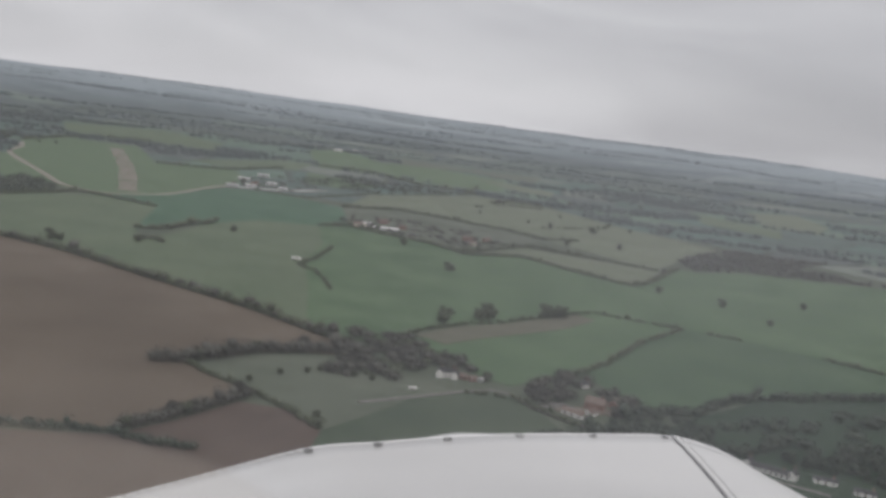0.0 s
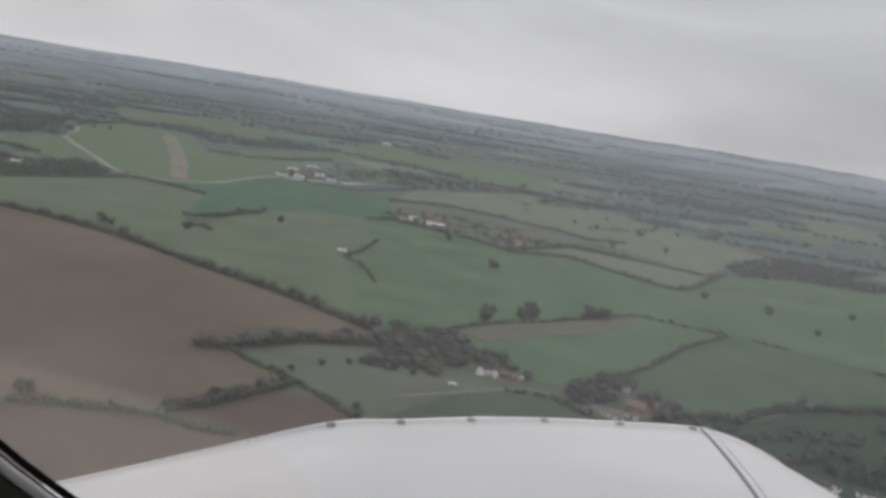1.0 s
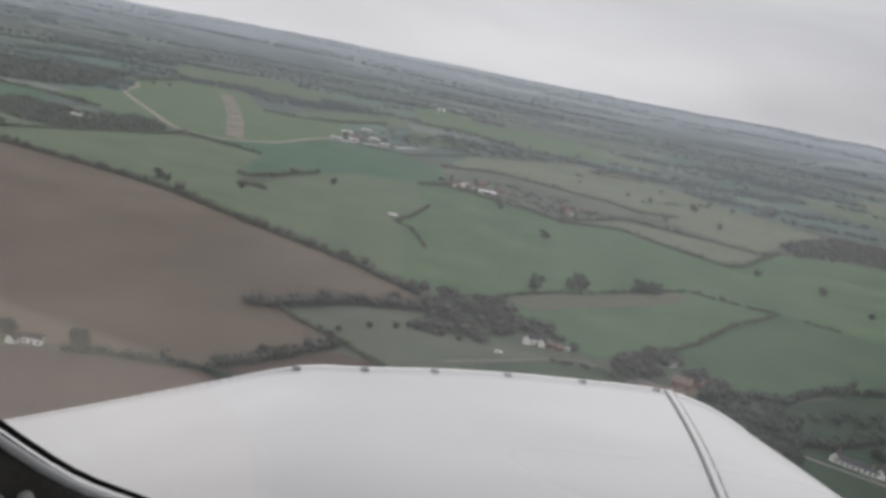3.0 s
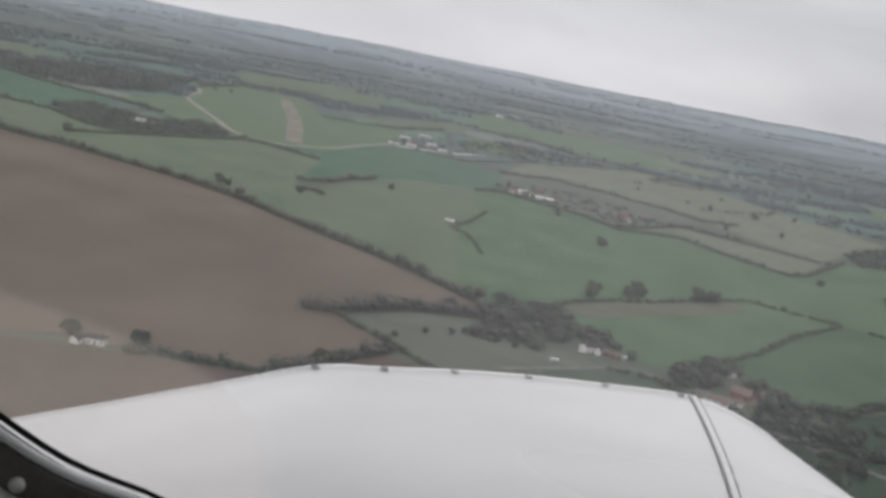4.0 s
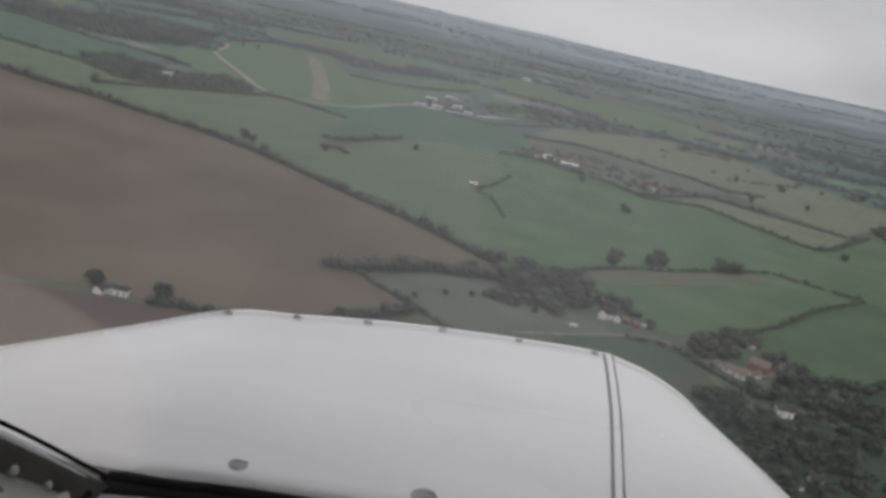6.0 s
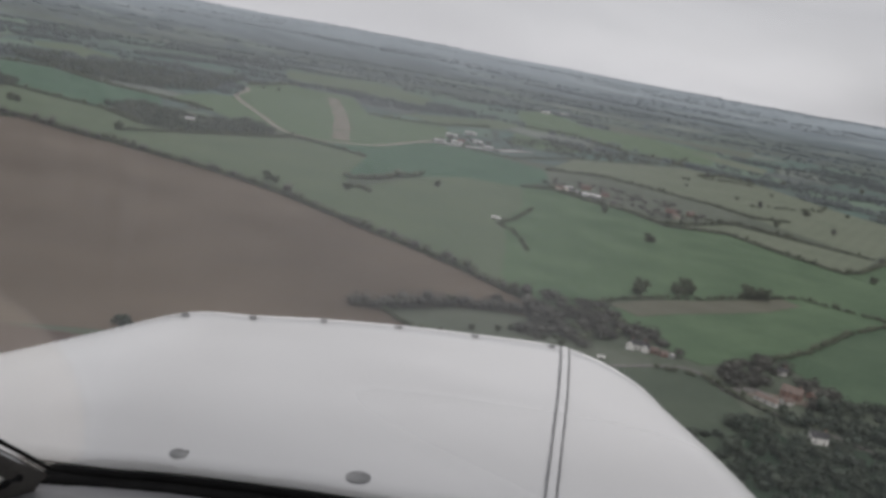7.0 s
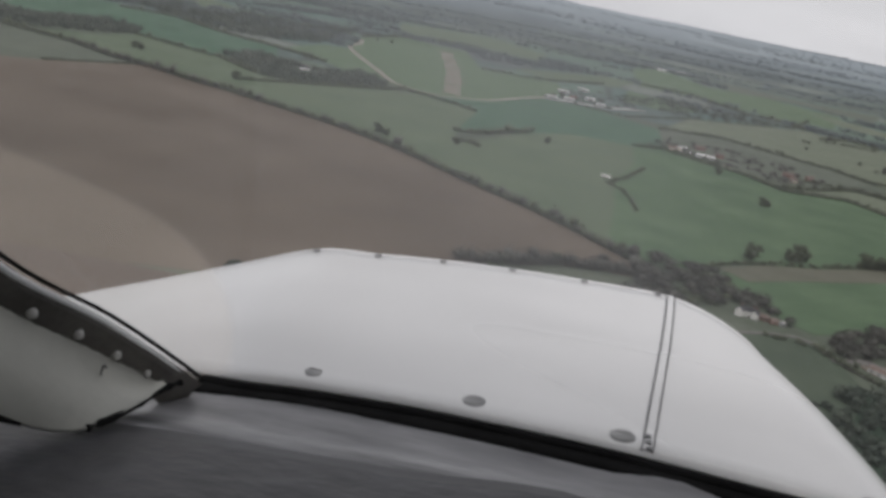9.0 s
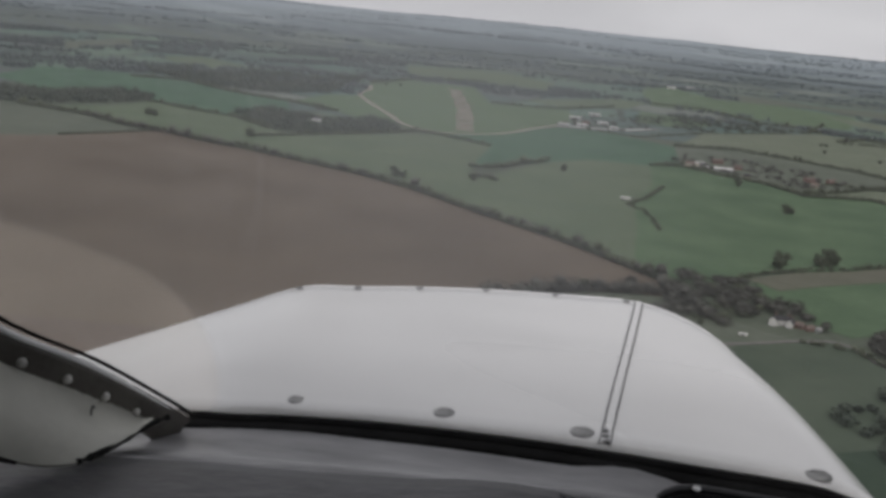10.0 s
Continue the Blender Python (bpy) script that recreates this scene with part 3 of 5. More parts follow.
def build_ground():
    bm = bmesh.new()
    radii = [60, 200, 500, 900, 1400, 2000, 2600, 3200, 3700] + [3700 + 82 * k for k in range(1, 16)]
    sectors = 240
    centre = bm.verts.new((0, 0, 0))
    rings = []
    for r in radii:
        rings.append([bm.verts.new((r * math.cos(a), r * math.sin(a), ground_height(r, a)))
                      for a in (2 * math.pi * k / sectors for k in range(sectors))])
    for k in range(sectors):
        bm.faces.new((centre, rings[0][k], rings[0][(k + 1) % sectors]))
        for a, b in zip(rings, rings[1:]):
            bm.faces.new((a[k], b[k], b[(k + 1) % sectors], a[(k + 1) % sectors]))
    bm.faces.ensure_lookup_table()
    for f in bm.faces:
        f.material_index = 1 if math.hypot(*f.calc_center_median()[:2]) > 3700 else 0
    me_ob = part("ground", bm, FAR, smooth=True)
    me_ob.data.materials.append(HAZED_HILL)
    return tagged(me_ob, "patchwork farmland with a haze-coloured rim raised to the horizon", "ground", kind="structure")


build_ground()

FIELDS = []


def field(outline, mat, label):
    """A field as a low slab of soil and crop on the ground."""
    top = 0.20 + 0.015 * len(FIELDS) if FIELDS else 0.04
    bm = bmesh.new()
    up = [bm.verts.new((x, y, top)) for x, y in outline]
    down = [bm.verts.new((x, y, -0.4)) for x, y in outline]
    for tri in tessellate_polygon([[Vector((x, y, 0)) for x, y in outline]]):
        bm.faces.new([up[k] for k in tri])
    for k in range(len(up)):
        bm.faces.new((up[k], down[k], down[(k + 1) % len(up)], up[(k + 1) % len(up)]))
    bmesh.ops.recalc_face_normals(bm, faces=bm.faces)
    FIELDS.append(outline)
    return tagged(part("field", bm, mat), label, "field", group="fields", kind="structure")


field([(-260, 300), (-1350, 420), (-1400, 1200), (-1000, 1500), (-560, 1500), (-420, 1800), (-150, 1820), (330, 2060), (600, 1880), (900, 1500), (850, 500), (300, 250)],
      ROUGH_BASE, "rough grass margins between the fields")
field([(-748, 1098), (-669, 1065), (-600, 1054), (-519, 1030), (-433, 1005), (-360, 968), (-298, 924), (-235, 880), (-184, 847),
       (-137, 811), (-100, 778), (-65, 745), (-46, 712), (-88, 706), (-120, 686), (-157, 640), (-131, 614), (-106, 596), (-108, 575),
       (-133, 527), (-153, 497), (-205, 482), (-260, 476), (-420, 380), (-800, 420), (-900, 800), (-790, 956)], PLOUGHED, "large bare brown ploughed field with a curved hedge")
field([(-1010, 1143), (-889, 1130), (-786, 1091), (-748, 1098), (-790, 956), (-900, 800), (-1200, 800), (-1300, 1050)], ROUGH, "grey-green field behind a thin hedge")
field([(-223, 472), (-154, 490), (-133, 520), (-106, 572), (-79, 569), (-54, 539), (-60, 440), (-120, 320), (-560, 260), (-480, 380), (-330, 440)], DARK_EARTH, "dark brown ploughed field beside the farmhouse")
field([(-157, 640), (-120, 684), (-64, 712), (-40, 690), (0, 669), (26, 659), (-8, 629), (-20, 600), (-54, 539), (-79, 569), (-106, 596)], ROUGH, "rough grey-green meadow with scattered bushes")
field([(26, 659), (46, 671), (60, 662), (69, 645), (85, 600), (70, 500), (0, 440), (-60, 440), (-54, 539), (-20, 600), (-8, 629)], PADDOCK, "dull green paddock beside the lane")
field([(-10, 800), (20, 866), (67, 912), (103, 957), (157, 1020), (244, 996), (185, 897), (143, 801), (111, 748), (86, 722), (58, 690), (41, 700), (2, 768), (-25, 803)], GREEN, "bright green wheat field behind the white house")
field([(111, 750), (143, 801), (185, 897), (244, 996), (299, 979), (366, 938), (408, 905), (620, 880), (560, 700), (369, 802), (276, 751), (216, 721), (183, 674), (148, 689)], MEADOW, "dull green field crossed by a thin hedge")
field([(-65, 752), (-30, 793), (-6, 837), (20, 869), (67, 915), (103, 960), (157, 1020), (244, 996), (265, 1226), (173, 1303), (106, 1383), (23, 1332),
       (-28, 1400), (-83, 1421), (-141, 1463), (-180, 1427), (-150, 1240), (-150, 1104), (-125, 960), (-100, 780)], GREEN, "wide green wheat field below the farm")
field([(-100, 780), (-137, 813), (-184, 849), (-235, 882), (-298, 926), (-360, 970), (-330, 1100), (-301, 1316), (-260, 1400), (-180, 1427), (-150, 1240), (-150, 1104), (-125, 960)], OLIVE, "olive pasture along the curved hedge")
field([(-360, 970), (-433, 1007), (-519, 1032), (-600, 1056), (-640, 1090), (-655, 1156), (-619, 1238), (-544, 1403), (-495, 1439), (-402, 1394), (-361, 1171), (-330, 1100)], OLIVE, "light olive field between two hedges")
field([(-402, 1394), (-495, 1439), (-510, 1459), (-464, 1495), (-431, 1553), (-417, 1708), (-395, 1780), (-300, 1800), (-181, 1716), (-141, 1463), (-180, 1427), (-260, 1400), (-301, 1316), (-361, 1171)], DEEP, "dark blue-green crop below the airstrip")
field([(-537, 1455), (-582, 1501), (-650, 1612), (-833, 1901), (-919, 2148), (-951, 2228), (-952, 2486), (-780, 2500), (-611, 2087), (-468, 2188), (-406, 1990), (-406, 1799), (-431, 1553), (-464, 1495), (-510, 1459)], MOWN, "bright mown grass of the airfield")
field([(-748, 1105), (-669, 1070), (-640, 1095), (-655, 1156), (-619, 1238), (-678, 1248), (-773, 1316), (-860, 1330), (-948, 1355), (-942, 1250), (-980, 1180), (-889, 1133)], OLIVE, "green pasture strip behind the brown field")
field([(-948, 1355), (-860, 1330), (-773, 1316), (-816, 1453), (-763, 1467), (-844, 1615), (-941, 1629), (-1126, 1720), (-1220, 1681), (-1238, 1637), (-1100, 1460), (-1048, 1447), (-984, 1420)], DEEP, "blue-green crop between two woods")
field([(-722, 1564), (-651, 1500), (-590, 1500), (-640, 1600), (-820, 1900), (-870, 1840), (-844, 1620)], MOWN, "small bright green field beside the wood")
field([(-181, 1720), (-94, 1800), (3, 1750), (92, 1708), (156, 1637), (302, 1440), (357, 1568), (493, 1840), (328, 2095), (227, 2291), (54, 2375), (-7, 2270), (-164, 2027)], PALE, "pale olive pasture with single trees")
field([(46, 1475), (128, 1493), (206, 1465), (302, 1428), (261, 1290), (235, 1252), (173, 1307), (106, 1387), (40, 1345)], PALE, "narrow tan-green strip between two hedges")
field([(-141, 1467), (-28, 1404), (25, 1346), (84, 1441), (125, 1519), (156, 1630), (92, 1700), (3, 1745), (-94, 1792), (-181, 1712)], ROUGH, "rough grassland round the farm buildings")
field([(139, 605), (183, 672), (245, 738), (276, 750), (369, 800), (560, 690), (420, 560), (300, 560), (220, 590)], SHADY, "deep green meadow among trees")
field([(85, 600), (110, 560), (165, 600), (220, 588), (300, 556), (420, 500), (250, 380), (70, 340), (-60, 360), (-55, 445), (0, 440), (70, 500)], SHADY, "gardens and rough ground round the cottages")
field([(244, 996), (265, 1226), (240, 1250), (345, 1489), (366, 1476), (445, 1537), (523, 1555), (760, 1600), (760, 960), (620, 880), (408, 905), (366, 938), (299, 979)], GREEN, "broad green field beside the parallel hedges")

field([(-14, 812), (20, 864), (67, 910), (103, 955), (140, 1000), (156, 984), (122, 924), (84, 878), (40, 830), (10, 790)], TAN, "bare tan margin below the hedge with trees")

field([(-490, 3355), (-424, 3640), (-242, 3237), (-82, 3327), (158, 3131), (124, 2628), (6, 2555), (-195, 2641), (-351, 2621)], MOWN, "distant bright green field behind the airfield")
field([(-342, 2387), (-229, 2342), (-162, 2228), (-223, 2085), (-308, 2095)], MOWN, "small bright field behind the hangars")
field([(-1203, 3106), (-976, 3380), (-706, 3082), (-635, 2656), (-813, 2620), (-998, 2589)], OLIVE, "distant olive field behind the airfield")
field([(-600, 2300), (-457, 2699), (-370, 2721), (-380, 2423), (-500, 2233)], OLIVE, "olive field beside the airfield hedge")
field([(-224, 3660), (63, 3550), (306, 3640), (250, 3200), (28, 3340), (-165, 3260)], ROUGH, "distant rough grassland among woods")
field([(-1548, 2218), (-1511, 2391), (-1285, 2263), (-1273, 2050)], OLIVE, "light strip of pasture between woods")
field([(-1300, 1400), (-1400, 1650), (-1258, 1733), (-1110, 1535), (-1126, 1330)], DEEP, "blue-green crop beyond a belt of trees")
field([(-1907, 2319), (-2039, 2796), (-1793, 2486), (-1720, 2113)], ROUGH, "distant grey-green stubble field")
field([(913, 3172), (1143, 3398), (1105, 2984), (945, 2618), (816, 2664)], PALE, "pale distant field among woods")
field([(66, 3059), (288, 2894), (255, 2674), (150, 2760)], PALE, "small pale distant field")
field([(658, 2806), (832, 2561), (752, 2300), (610, 2465)], OLIVE, "distant olive field beside woods")


def ribbon(name, points, width, mat, label, category, z, steps=5):
    line = smooth_line([(x, y, z) for x, y in points], steps)
    left, right = [], []
    for i, p in enumerate(line):
        d = (line[min(i + 1, len(line) - 1)] - line[max(i - 1, 0)]).normalized()
        n = Vector((-d.y, d.x, 0)) * (width / 2) * (1 + 0.12 * math.sin(i * 1.7))
        left.append(p + n)
        right.append(p - n)
    bm = loft([left, right])
    r = bmesh.ops.extrude_face_region(bm, geom=bm.faces[:])
    bmesh.ops.translate(bm, vec=(0, 0, -0.5), verts=[v for v in r["geom"] if isinstance(v, bmesh.types.BMVert)])
    bmesh.ops.recalc_face_normals(bm, faces=bm.faces)
    return tagged(part(name, bm, mat), label, category, kind="structure")


ribbon("track", [(-925, 2165), (-880, 2060), (-835, 1905), (-655, 1625), (-580, 1512), (-512, 1472), (-466, 1510), (-434, 1580), (-420, 1720), (-402, 1830)], 11, GRAVEL, "pale gravel perimeter track round the airfield", "track", 0.58)
ribbon("runway", [(-783, 2350), (-710, 2160), (-600, 1870), (-487, 1530)], 30, EARTH_STRIP, "worn earth and grass runway strip", "runway", 0.62)
ribbon("lane", [(-40, 602), (-8, 629), (9, 644), (26, 659), (46, 671), (60, 662), (69, 645), (91, 622), (130, 600), (170, 575), (230, 545)], 4.0, LANE, "narrow worn country lane", "road", 0.60)


# ---- buildings ----
def gable(w, d, h, rise, over=0.4):
    """Roof of two sloped slabs with gable ends, ridge along x."""
    bm = bmesh.new()
    prof = [(-d / 2 - over, h - over * rise * 2 / d), (0, h + rise), (d / 2 + over, h - over * rise * 2 / d), (0, h + rise - 0.35)]
    ends = []
    for x in (-w / 2 - over, w / 2 + over):
        ends.append([bm.verts.new((x, y, z)) for y, z in prof])
    a, b = ends
    for k in range(4):
        bm.faces.new((a[k], a[(k + 1) % 4], b[(k + 1) % 4], b[k]))
    bm.faces.new(a[::-1])
    bm.faces.new(b)
    return bm


def walls(w, d, h, rise):
    bm = bmesh.new()
    add_box(bm, w, d, h, pose(0, 0, h / 2))
    for s in (-1, 1):
        t = [bm.verts.new((s * w / 2, -d / 2, h)), bm.verts.new((s * w / 2, d / 2, h)), bm.verts.new((s * w / 2, 0, h + rise - 0.2))]
        u = [bm.verts.new(v.co - Vector((s * 0.3, 0, 0))) for v in t]
        bm.faces.new(t)
        bm.faces.new(u[::-1])
        for k in range(3):
            bm.faces.new((t[k], u[k], u[(k + 1) % 3], t[(k + 1) % 3]))
    return bm


def house(x, y, turn, w, d, h, rise, wall_mat, roof_mat, label, chimney=True, wing=None, openings=3, name="house", category="house"):
    e = empty(name, x, y, 0.3, turn)
    part("wall", walls(w, d, h, rise), wall_mat, e)
    roof = part("roof", gable(w, d, h, rise), roof_mat, e)
    if chimney:
        bm = box(0.9, 0.7, 1.9, w * 0.32, 0, h + rise + 0.4, 0.05)
        add_box(bm, 0.35, 0.35, 0.4, pose(w * 0.32, 0, h + rise + 1.5))
        part("chimney", bm, BRICK_WALL, roof)
    floors = 2 if h > 4 else 1
    for s in (-1, 1):
        for f in range(floors):
            for k in range(openings):
                px = (k + 0.5) / openings * w - w / 2
                door = f == 0 and k == openings // 2 and s == -1
                bm = box(1.0 if door else 1.2, 0.12, 2.0 if door else 1.2, px, s * (d / 2 + 0.02), 1.0 if door else 1.5 + 2.5 * f, 0.02)
                part("door" if door else "window", bm, BARK if door else DARK_GLASS, e)
    if wing:
        ww, wd, wx, wy = wing
        m = pose(wx, wy, 0, 0, 0, 90)
        b1 = walls(ww, wd, h * 0.85, rise * 0.8)
        bmesh.ops.transform(b1, matrix=m, verts=b1.verts)
        part("wing_wall", b1, wall_mat, e)
        b2 = gable(ww, wd, h * 0.85, rise * 0.8)
        bmesh.ops.transform(b2, matrix=m, verts=b2.verts)
        part("wing_roof", b2, roof_mat, e)
    return tagged(e, label, category)


def shed(x, y, turn, w, d, h, label, roof_mat=None, wall_mat=None, name="barn", category="barn"):
    """A low portal-frame building: cladding, shallow roof, sliding doors."""
    e = empty(name, x, y, 0.3, turn)
    part("wall", walls(w, d, h, d * 0.14), wall_mat or SHEET_WALL, e)
    part("roof", gable(w, d, h, d * 0.14, 0.5), roof_mat or SHEET_ROOF, e)
    for k in (-1, 1):
        part("sliding_door", box(w * 0.2, 0.15, h * 0.8, k * w * 0.11, -d / 2 - 0.05, h * 0.4, 0.03), DULL, e)
    return tagged(e, label, category)


# the white house by the lane
house(8.5, 688, 78, 6.5, 5, 4.2, 2.6, RENDER_WALL, SLATE_ROOF, "tall white gabled house with a dark slate roof", openings=2)
house(14.5, 691, 12, 8.5, 5, 4.0, 2.4, RENDER_WALL, SLATE_ROOF, "long white rendered house with a dark slate roof", wing=(4.5, 4, 3.2, -2.6))
house(18.8, 688.6, 76, 5.5, 4, 3.8, 2.4, RENDER_WALL, SLATE_ROOF, "white gabled wing beside the long white house", openings=1)
house(24.5, 691.5, -12, 6, 4, 2.6, 1.7, BRICK_WALL, TILE_ROOF, "low red brick stable beside the white house", chimney=False, openings=3)
house(31, 689, 30, 5, 4, 2.4, 1.5, BRICK_WALL, TILE_ROOF, "small brick outhouse at the lane", chimney=False, openings=1)
shed(-9, 648, 15, 4.6, 2.0, 1.5, "small white shed beside the lane", RENDER_WALL, RENDER_WALL, "shed", "shed")
shed(37, 690, 60, 4, 3, 2.4, "small pale garden shed", name="shed", category="shed")
# the hamlet further along the lane
house(96, 636, -38, 16, 5, 2.8, 1.8, RENDER_WALL, TILE_ROOF, "long low white cottage beside a gravel yard", chimney=False)
house(108, 642, 40, 8, 5, 2.8, 2.0, RENDER_WALL, TILE_ROOF, "small white cottage with a brown roof", openings=2)
house(113, 660, -20, 13, 8, 4.8, 3.2, BRICK_WALL, TILE_ROOF, "red brick farmhouse with a brown tile roof")
house(112, 712, 10, 5.5, 4.5, 3.4, 2.0, RENDER_WALL, SLATE_ROOF, "small white house among trees", openings=2)
house(128, 672, 60, 10, 6, 3.0, 2.4, BRICK_WALL, TILE_ROOF, "red brick outbuilding with a tiled roof", chimney=False)
house(119, 580, 15, 10, 6, 4.4, 2.6, RENDER_WALL, SLATE_ROOF, "white rendered house among bare trees", openings=2)
house(97, 470, 70, 8, 5, 2.8, 1.8, RENDER_WALL, SLATE_ROOF, "low white bungalow in a garden", openings=2)
house(113, 474, 25, 6, 4, 2.5, 1.4, RENDER_WALL, SLATE_ROOF, "small white garden building", chimney=False, openings=1)
house(124, 489, 10, 7, 4, 2.5, 1.6, RENDER_WALL, SLATE_ROOF, "small white bungalow behind trees", openings=2)
house(203, 571, -32, 25, 5.5, 3.0, 1.9, RENDER_WALL, SLATE_ROOF, "long low white cottage terrace with a slate roof", openings=8)
house(193, 579, 58, 8, 5, 3.6, 2.6, RENDER_WALL, SLATE_ROOF, "white gabled cottage at the terrace's end", openings=2)
house(215, 566, 58, 8, 5, 3.6, 2.6, RENDER_WALL, SLATE_ROOF, "white gabled cottage beside the terrace", openings=2)
house(234, 566, -12, 13, 5, 2.6, 1.5, RENDER_WALL, SLATE_ROOF, "low white bungalow among dark trees", openings=3)
house(252, 553, -18, 12, 5, 2.6, 1.5, RENDER_WALL, SLATE_ROOF, "low white bungalow at the hamlet's edge", openings=3)
# farmhouse by the brown field
house(-239, 475, 10, 10, 5, 3.6, 2.0, RENDER_WALL, SLATE_ROOF, "white farmhouse at the edge of ploughed land")
house(-247, 471, 80, 7, 5, 2.8, 1.8, RENDER_WALL, SLATE_ROOF, "low white farm outbuilding", chimney=False, openings=2)
# airfield buildings
for x, y, turn, w, d, label in [(-392, 1815, 12, 18, 11, "pale hangar beside the gravel track"), (-366, 1850, 8, 17, 10, "pale hangar with sliding doors"),
                                (-405, 1975, 10, 20, 11, "long pale hangar behind the apron"), (-393, 2110, 5, 20, 11, "pale hangar at the airfield's edge"),
                                (-345, 1940, 30, 16, 10, "grey hangar beside trees"), (-310, 1868, 10, 15, 9, "low pale workshop beside the apron")]:
    shed(x, y, turn, w * 1.15, d * 1.1, 5.0, label, name="hangar", category="hangar")
ribbon("yard", [(72, 637), (82, 652), (92, 655), (98, 640)], 11, LANE, "grey hard standing between the lane and the yard", "yard", 0.68)
ribbon("yard", [(88, 640), (102, 650), (118, 656), (130, 652)], 14, GRAVEL_DARK, "worn brown farmyard beside the brick house", "yard", 0.64)
ribbon("apron", [(-402, 1810), (-370, 1835), (-330, 1860), (-300, 1885), (-250, 1990)], 18, CONCRETE, "pale concrete apron before the hangars", "apron", 0.66)
house(-370, 1905, 25, 14, 8, 4.6, 2.8, BRICK_WALL, TILE_ROOF, "red brick clubhouse near the hangars")
# the farm
for x, y, turn, w, d, h, wm, rm, label in [
        (-132, 1482, 10, 14, 8, 4.6, CREAM_WALL, TILE_ROOF, "cream farm house with a brown roof"),
        (-112, 1484, -20, 12, 7, 4.4, RENDER_WALL, SLATE_ROOF, "white farm cottage with slate roof"),
        (-100, 1560, 30, 16, 9, 4.8, BRICK_WALL, TILE_ROOF, "large red brick farmhouse"),
        (-67, 1520, 5, 12, 7, 4.4, BRICK_WALL, TILE_ROOF, "red brick cottage beside the barns"),
        (31, 1487, 15, 15, 8, 4.8, BRICK_WALL, TILE_ROOF, "red brick house behind a hedge"),
        (38, 1440, -10, 10, 7, 4.2, CREAM_WALL, TILE_ROOF, "small cream house beside trees"),
        (60, 1500, 40, 12, 7, 4.4, BRICK_WALL, TILE_ROOF, "red brick house with a tiled roof"),
        (-50, 1440, 20, 9, 6, 3.0, CREAM_WALL, SLATE_ROOF, "low cream outbuilding of the farm")]:
    house(x, y, turn, w, d, h, 2.8, wm, rm, label)
shed(-84, 1476, 12, 26, 11, 4.2, "long white-roofed barn in the farmyard", RENDER_WALL)
shed(-122, 1505, 50, 18, 10, 4.5, "pale farm barn beside the house", SHEET_ROOF, CREAM_WALL)
house(-682, 1402, 20, 13, 8, 4.6, 2.6, RENDER_WALL, SLATE_ROOF, "white house in the edge of a wood")
# far white sheds
shed(-418, 3580, 5, 28, 12, 5, "large white shed far off among woods", RENDER_WALL, RENDER_WALL)
shed(-362, 3680, 12, 30, 12, 5, "long white shed far off among woods", RENDER_WALL, RENDER_WALL)


def trailer(x, y, turn):
    e = empty("lorry_trailer", x, y, 0.45, turn)
    part("body", box(10.4, 2.5, 2.5, 0, 0, 2.4, 0.06), RENDER_WALL, e)
    part("chassis", box(10.0, 1.1, 0.3, 0, 0, 0.98, 0.03), RUBBER, e)
    for ax in (-4.2, -3.0, -1.8):
        for s in (-1, 1):
            bm = bmesh.new()
            bmesh.ops.create_cone(bm, cap_ends=True, segments=16, radius1=0.5, radius2=0.5, depth=0.35, matrix=pose(ax, s * 1.0, 0.5, 90))
            part("wheel", bm, RUBBER, e)
    for s in (-1, 1):
        part("landing_leg", box(0.16, 0.16, 0.98, 3.4, s * 0.7, 0.49, 0.01), STEEL, e)
    return tagged(e, "white box trailer parked in a field corner", "trailer")


trailer(-160, 1103, 12)

# ---- trees, hedges and woods ----
rng = np.random.default_rng(7)


def make_tree(height, spread, seed, crown_mat):
    """A tree: tapered trunk with limbs, crown of many small sprays in uneven clumps."""
    g = np.random.default_rng(seed)
    e = empty("tree")
    bm = tube([(0, 0, -0.3), (0.1, 0, height * 0.2), (0.0, 0.15, height * 0.45), (0.15, 0.1, height * 0.75)], [0.45, 0.36, 0.24, 0.08])
    for k in range(6):
        a = k * 1.05 + g.uniform(-0.3, 0.3)
        z0 = height * g.uniform(0.22, 0.5)
        end = (math.cos(a) * spread * 0.75, math.sin(a) * spread * 0.75, z0 + height * g.uniform(0.2, 0.35))
        limb = tube([(0, 0, z0), (end[0] * 0.45, end[1] * 0.45, z0 + (end[2] - z0) * 0.4), end], [0.2, 0.13, 0.05], 5)
        me = bpy.data.meshes.new("limb")
        limb.to_mesh(me)
        limb.free()
        bm.from_mesh(me)
        bpy.data.meshes.remove(me)
    part("trunk", bm, BARK, e)
    centres, radii, heights = [], [], []
    for k in range(28):
        a, q = g.uniform(0, 2 * math.pi), g.uniform(0.1, 1.0) ** 0.6
        z = height * g.uniform(0.04, 0.70)
        squeeze = 1.0 - 0.26 * abs(z / height - 0.36) / 0.4
        centres.append((math.cos(a) * spread * q * 0.72 * squeeze, math.sin(a) * spread * q * 0.72 * squeeze, z))
        radii.append(spread * g.uniform(0.24, 0.42))
        heights.append(height * g.uniform(0.16, 0.28))
    part("crown", cloud_mesh("crown", centres, radii, heights, 30, 0.95, g, 0.0), crown_mat, e)
    return e


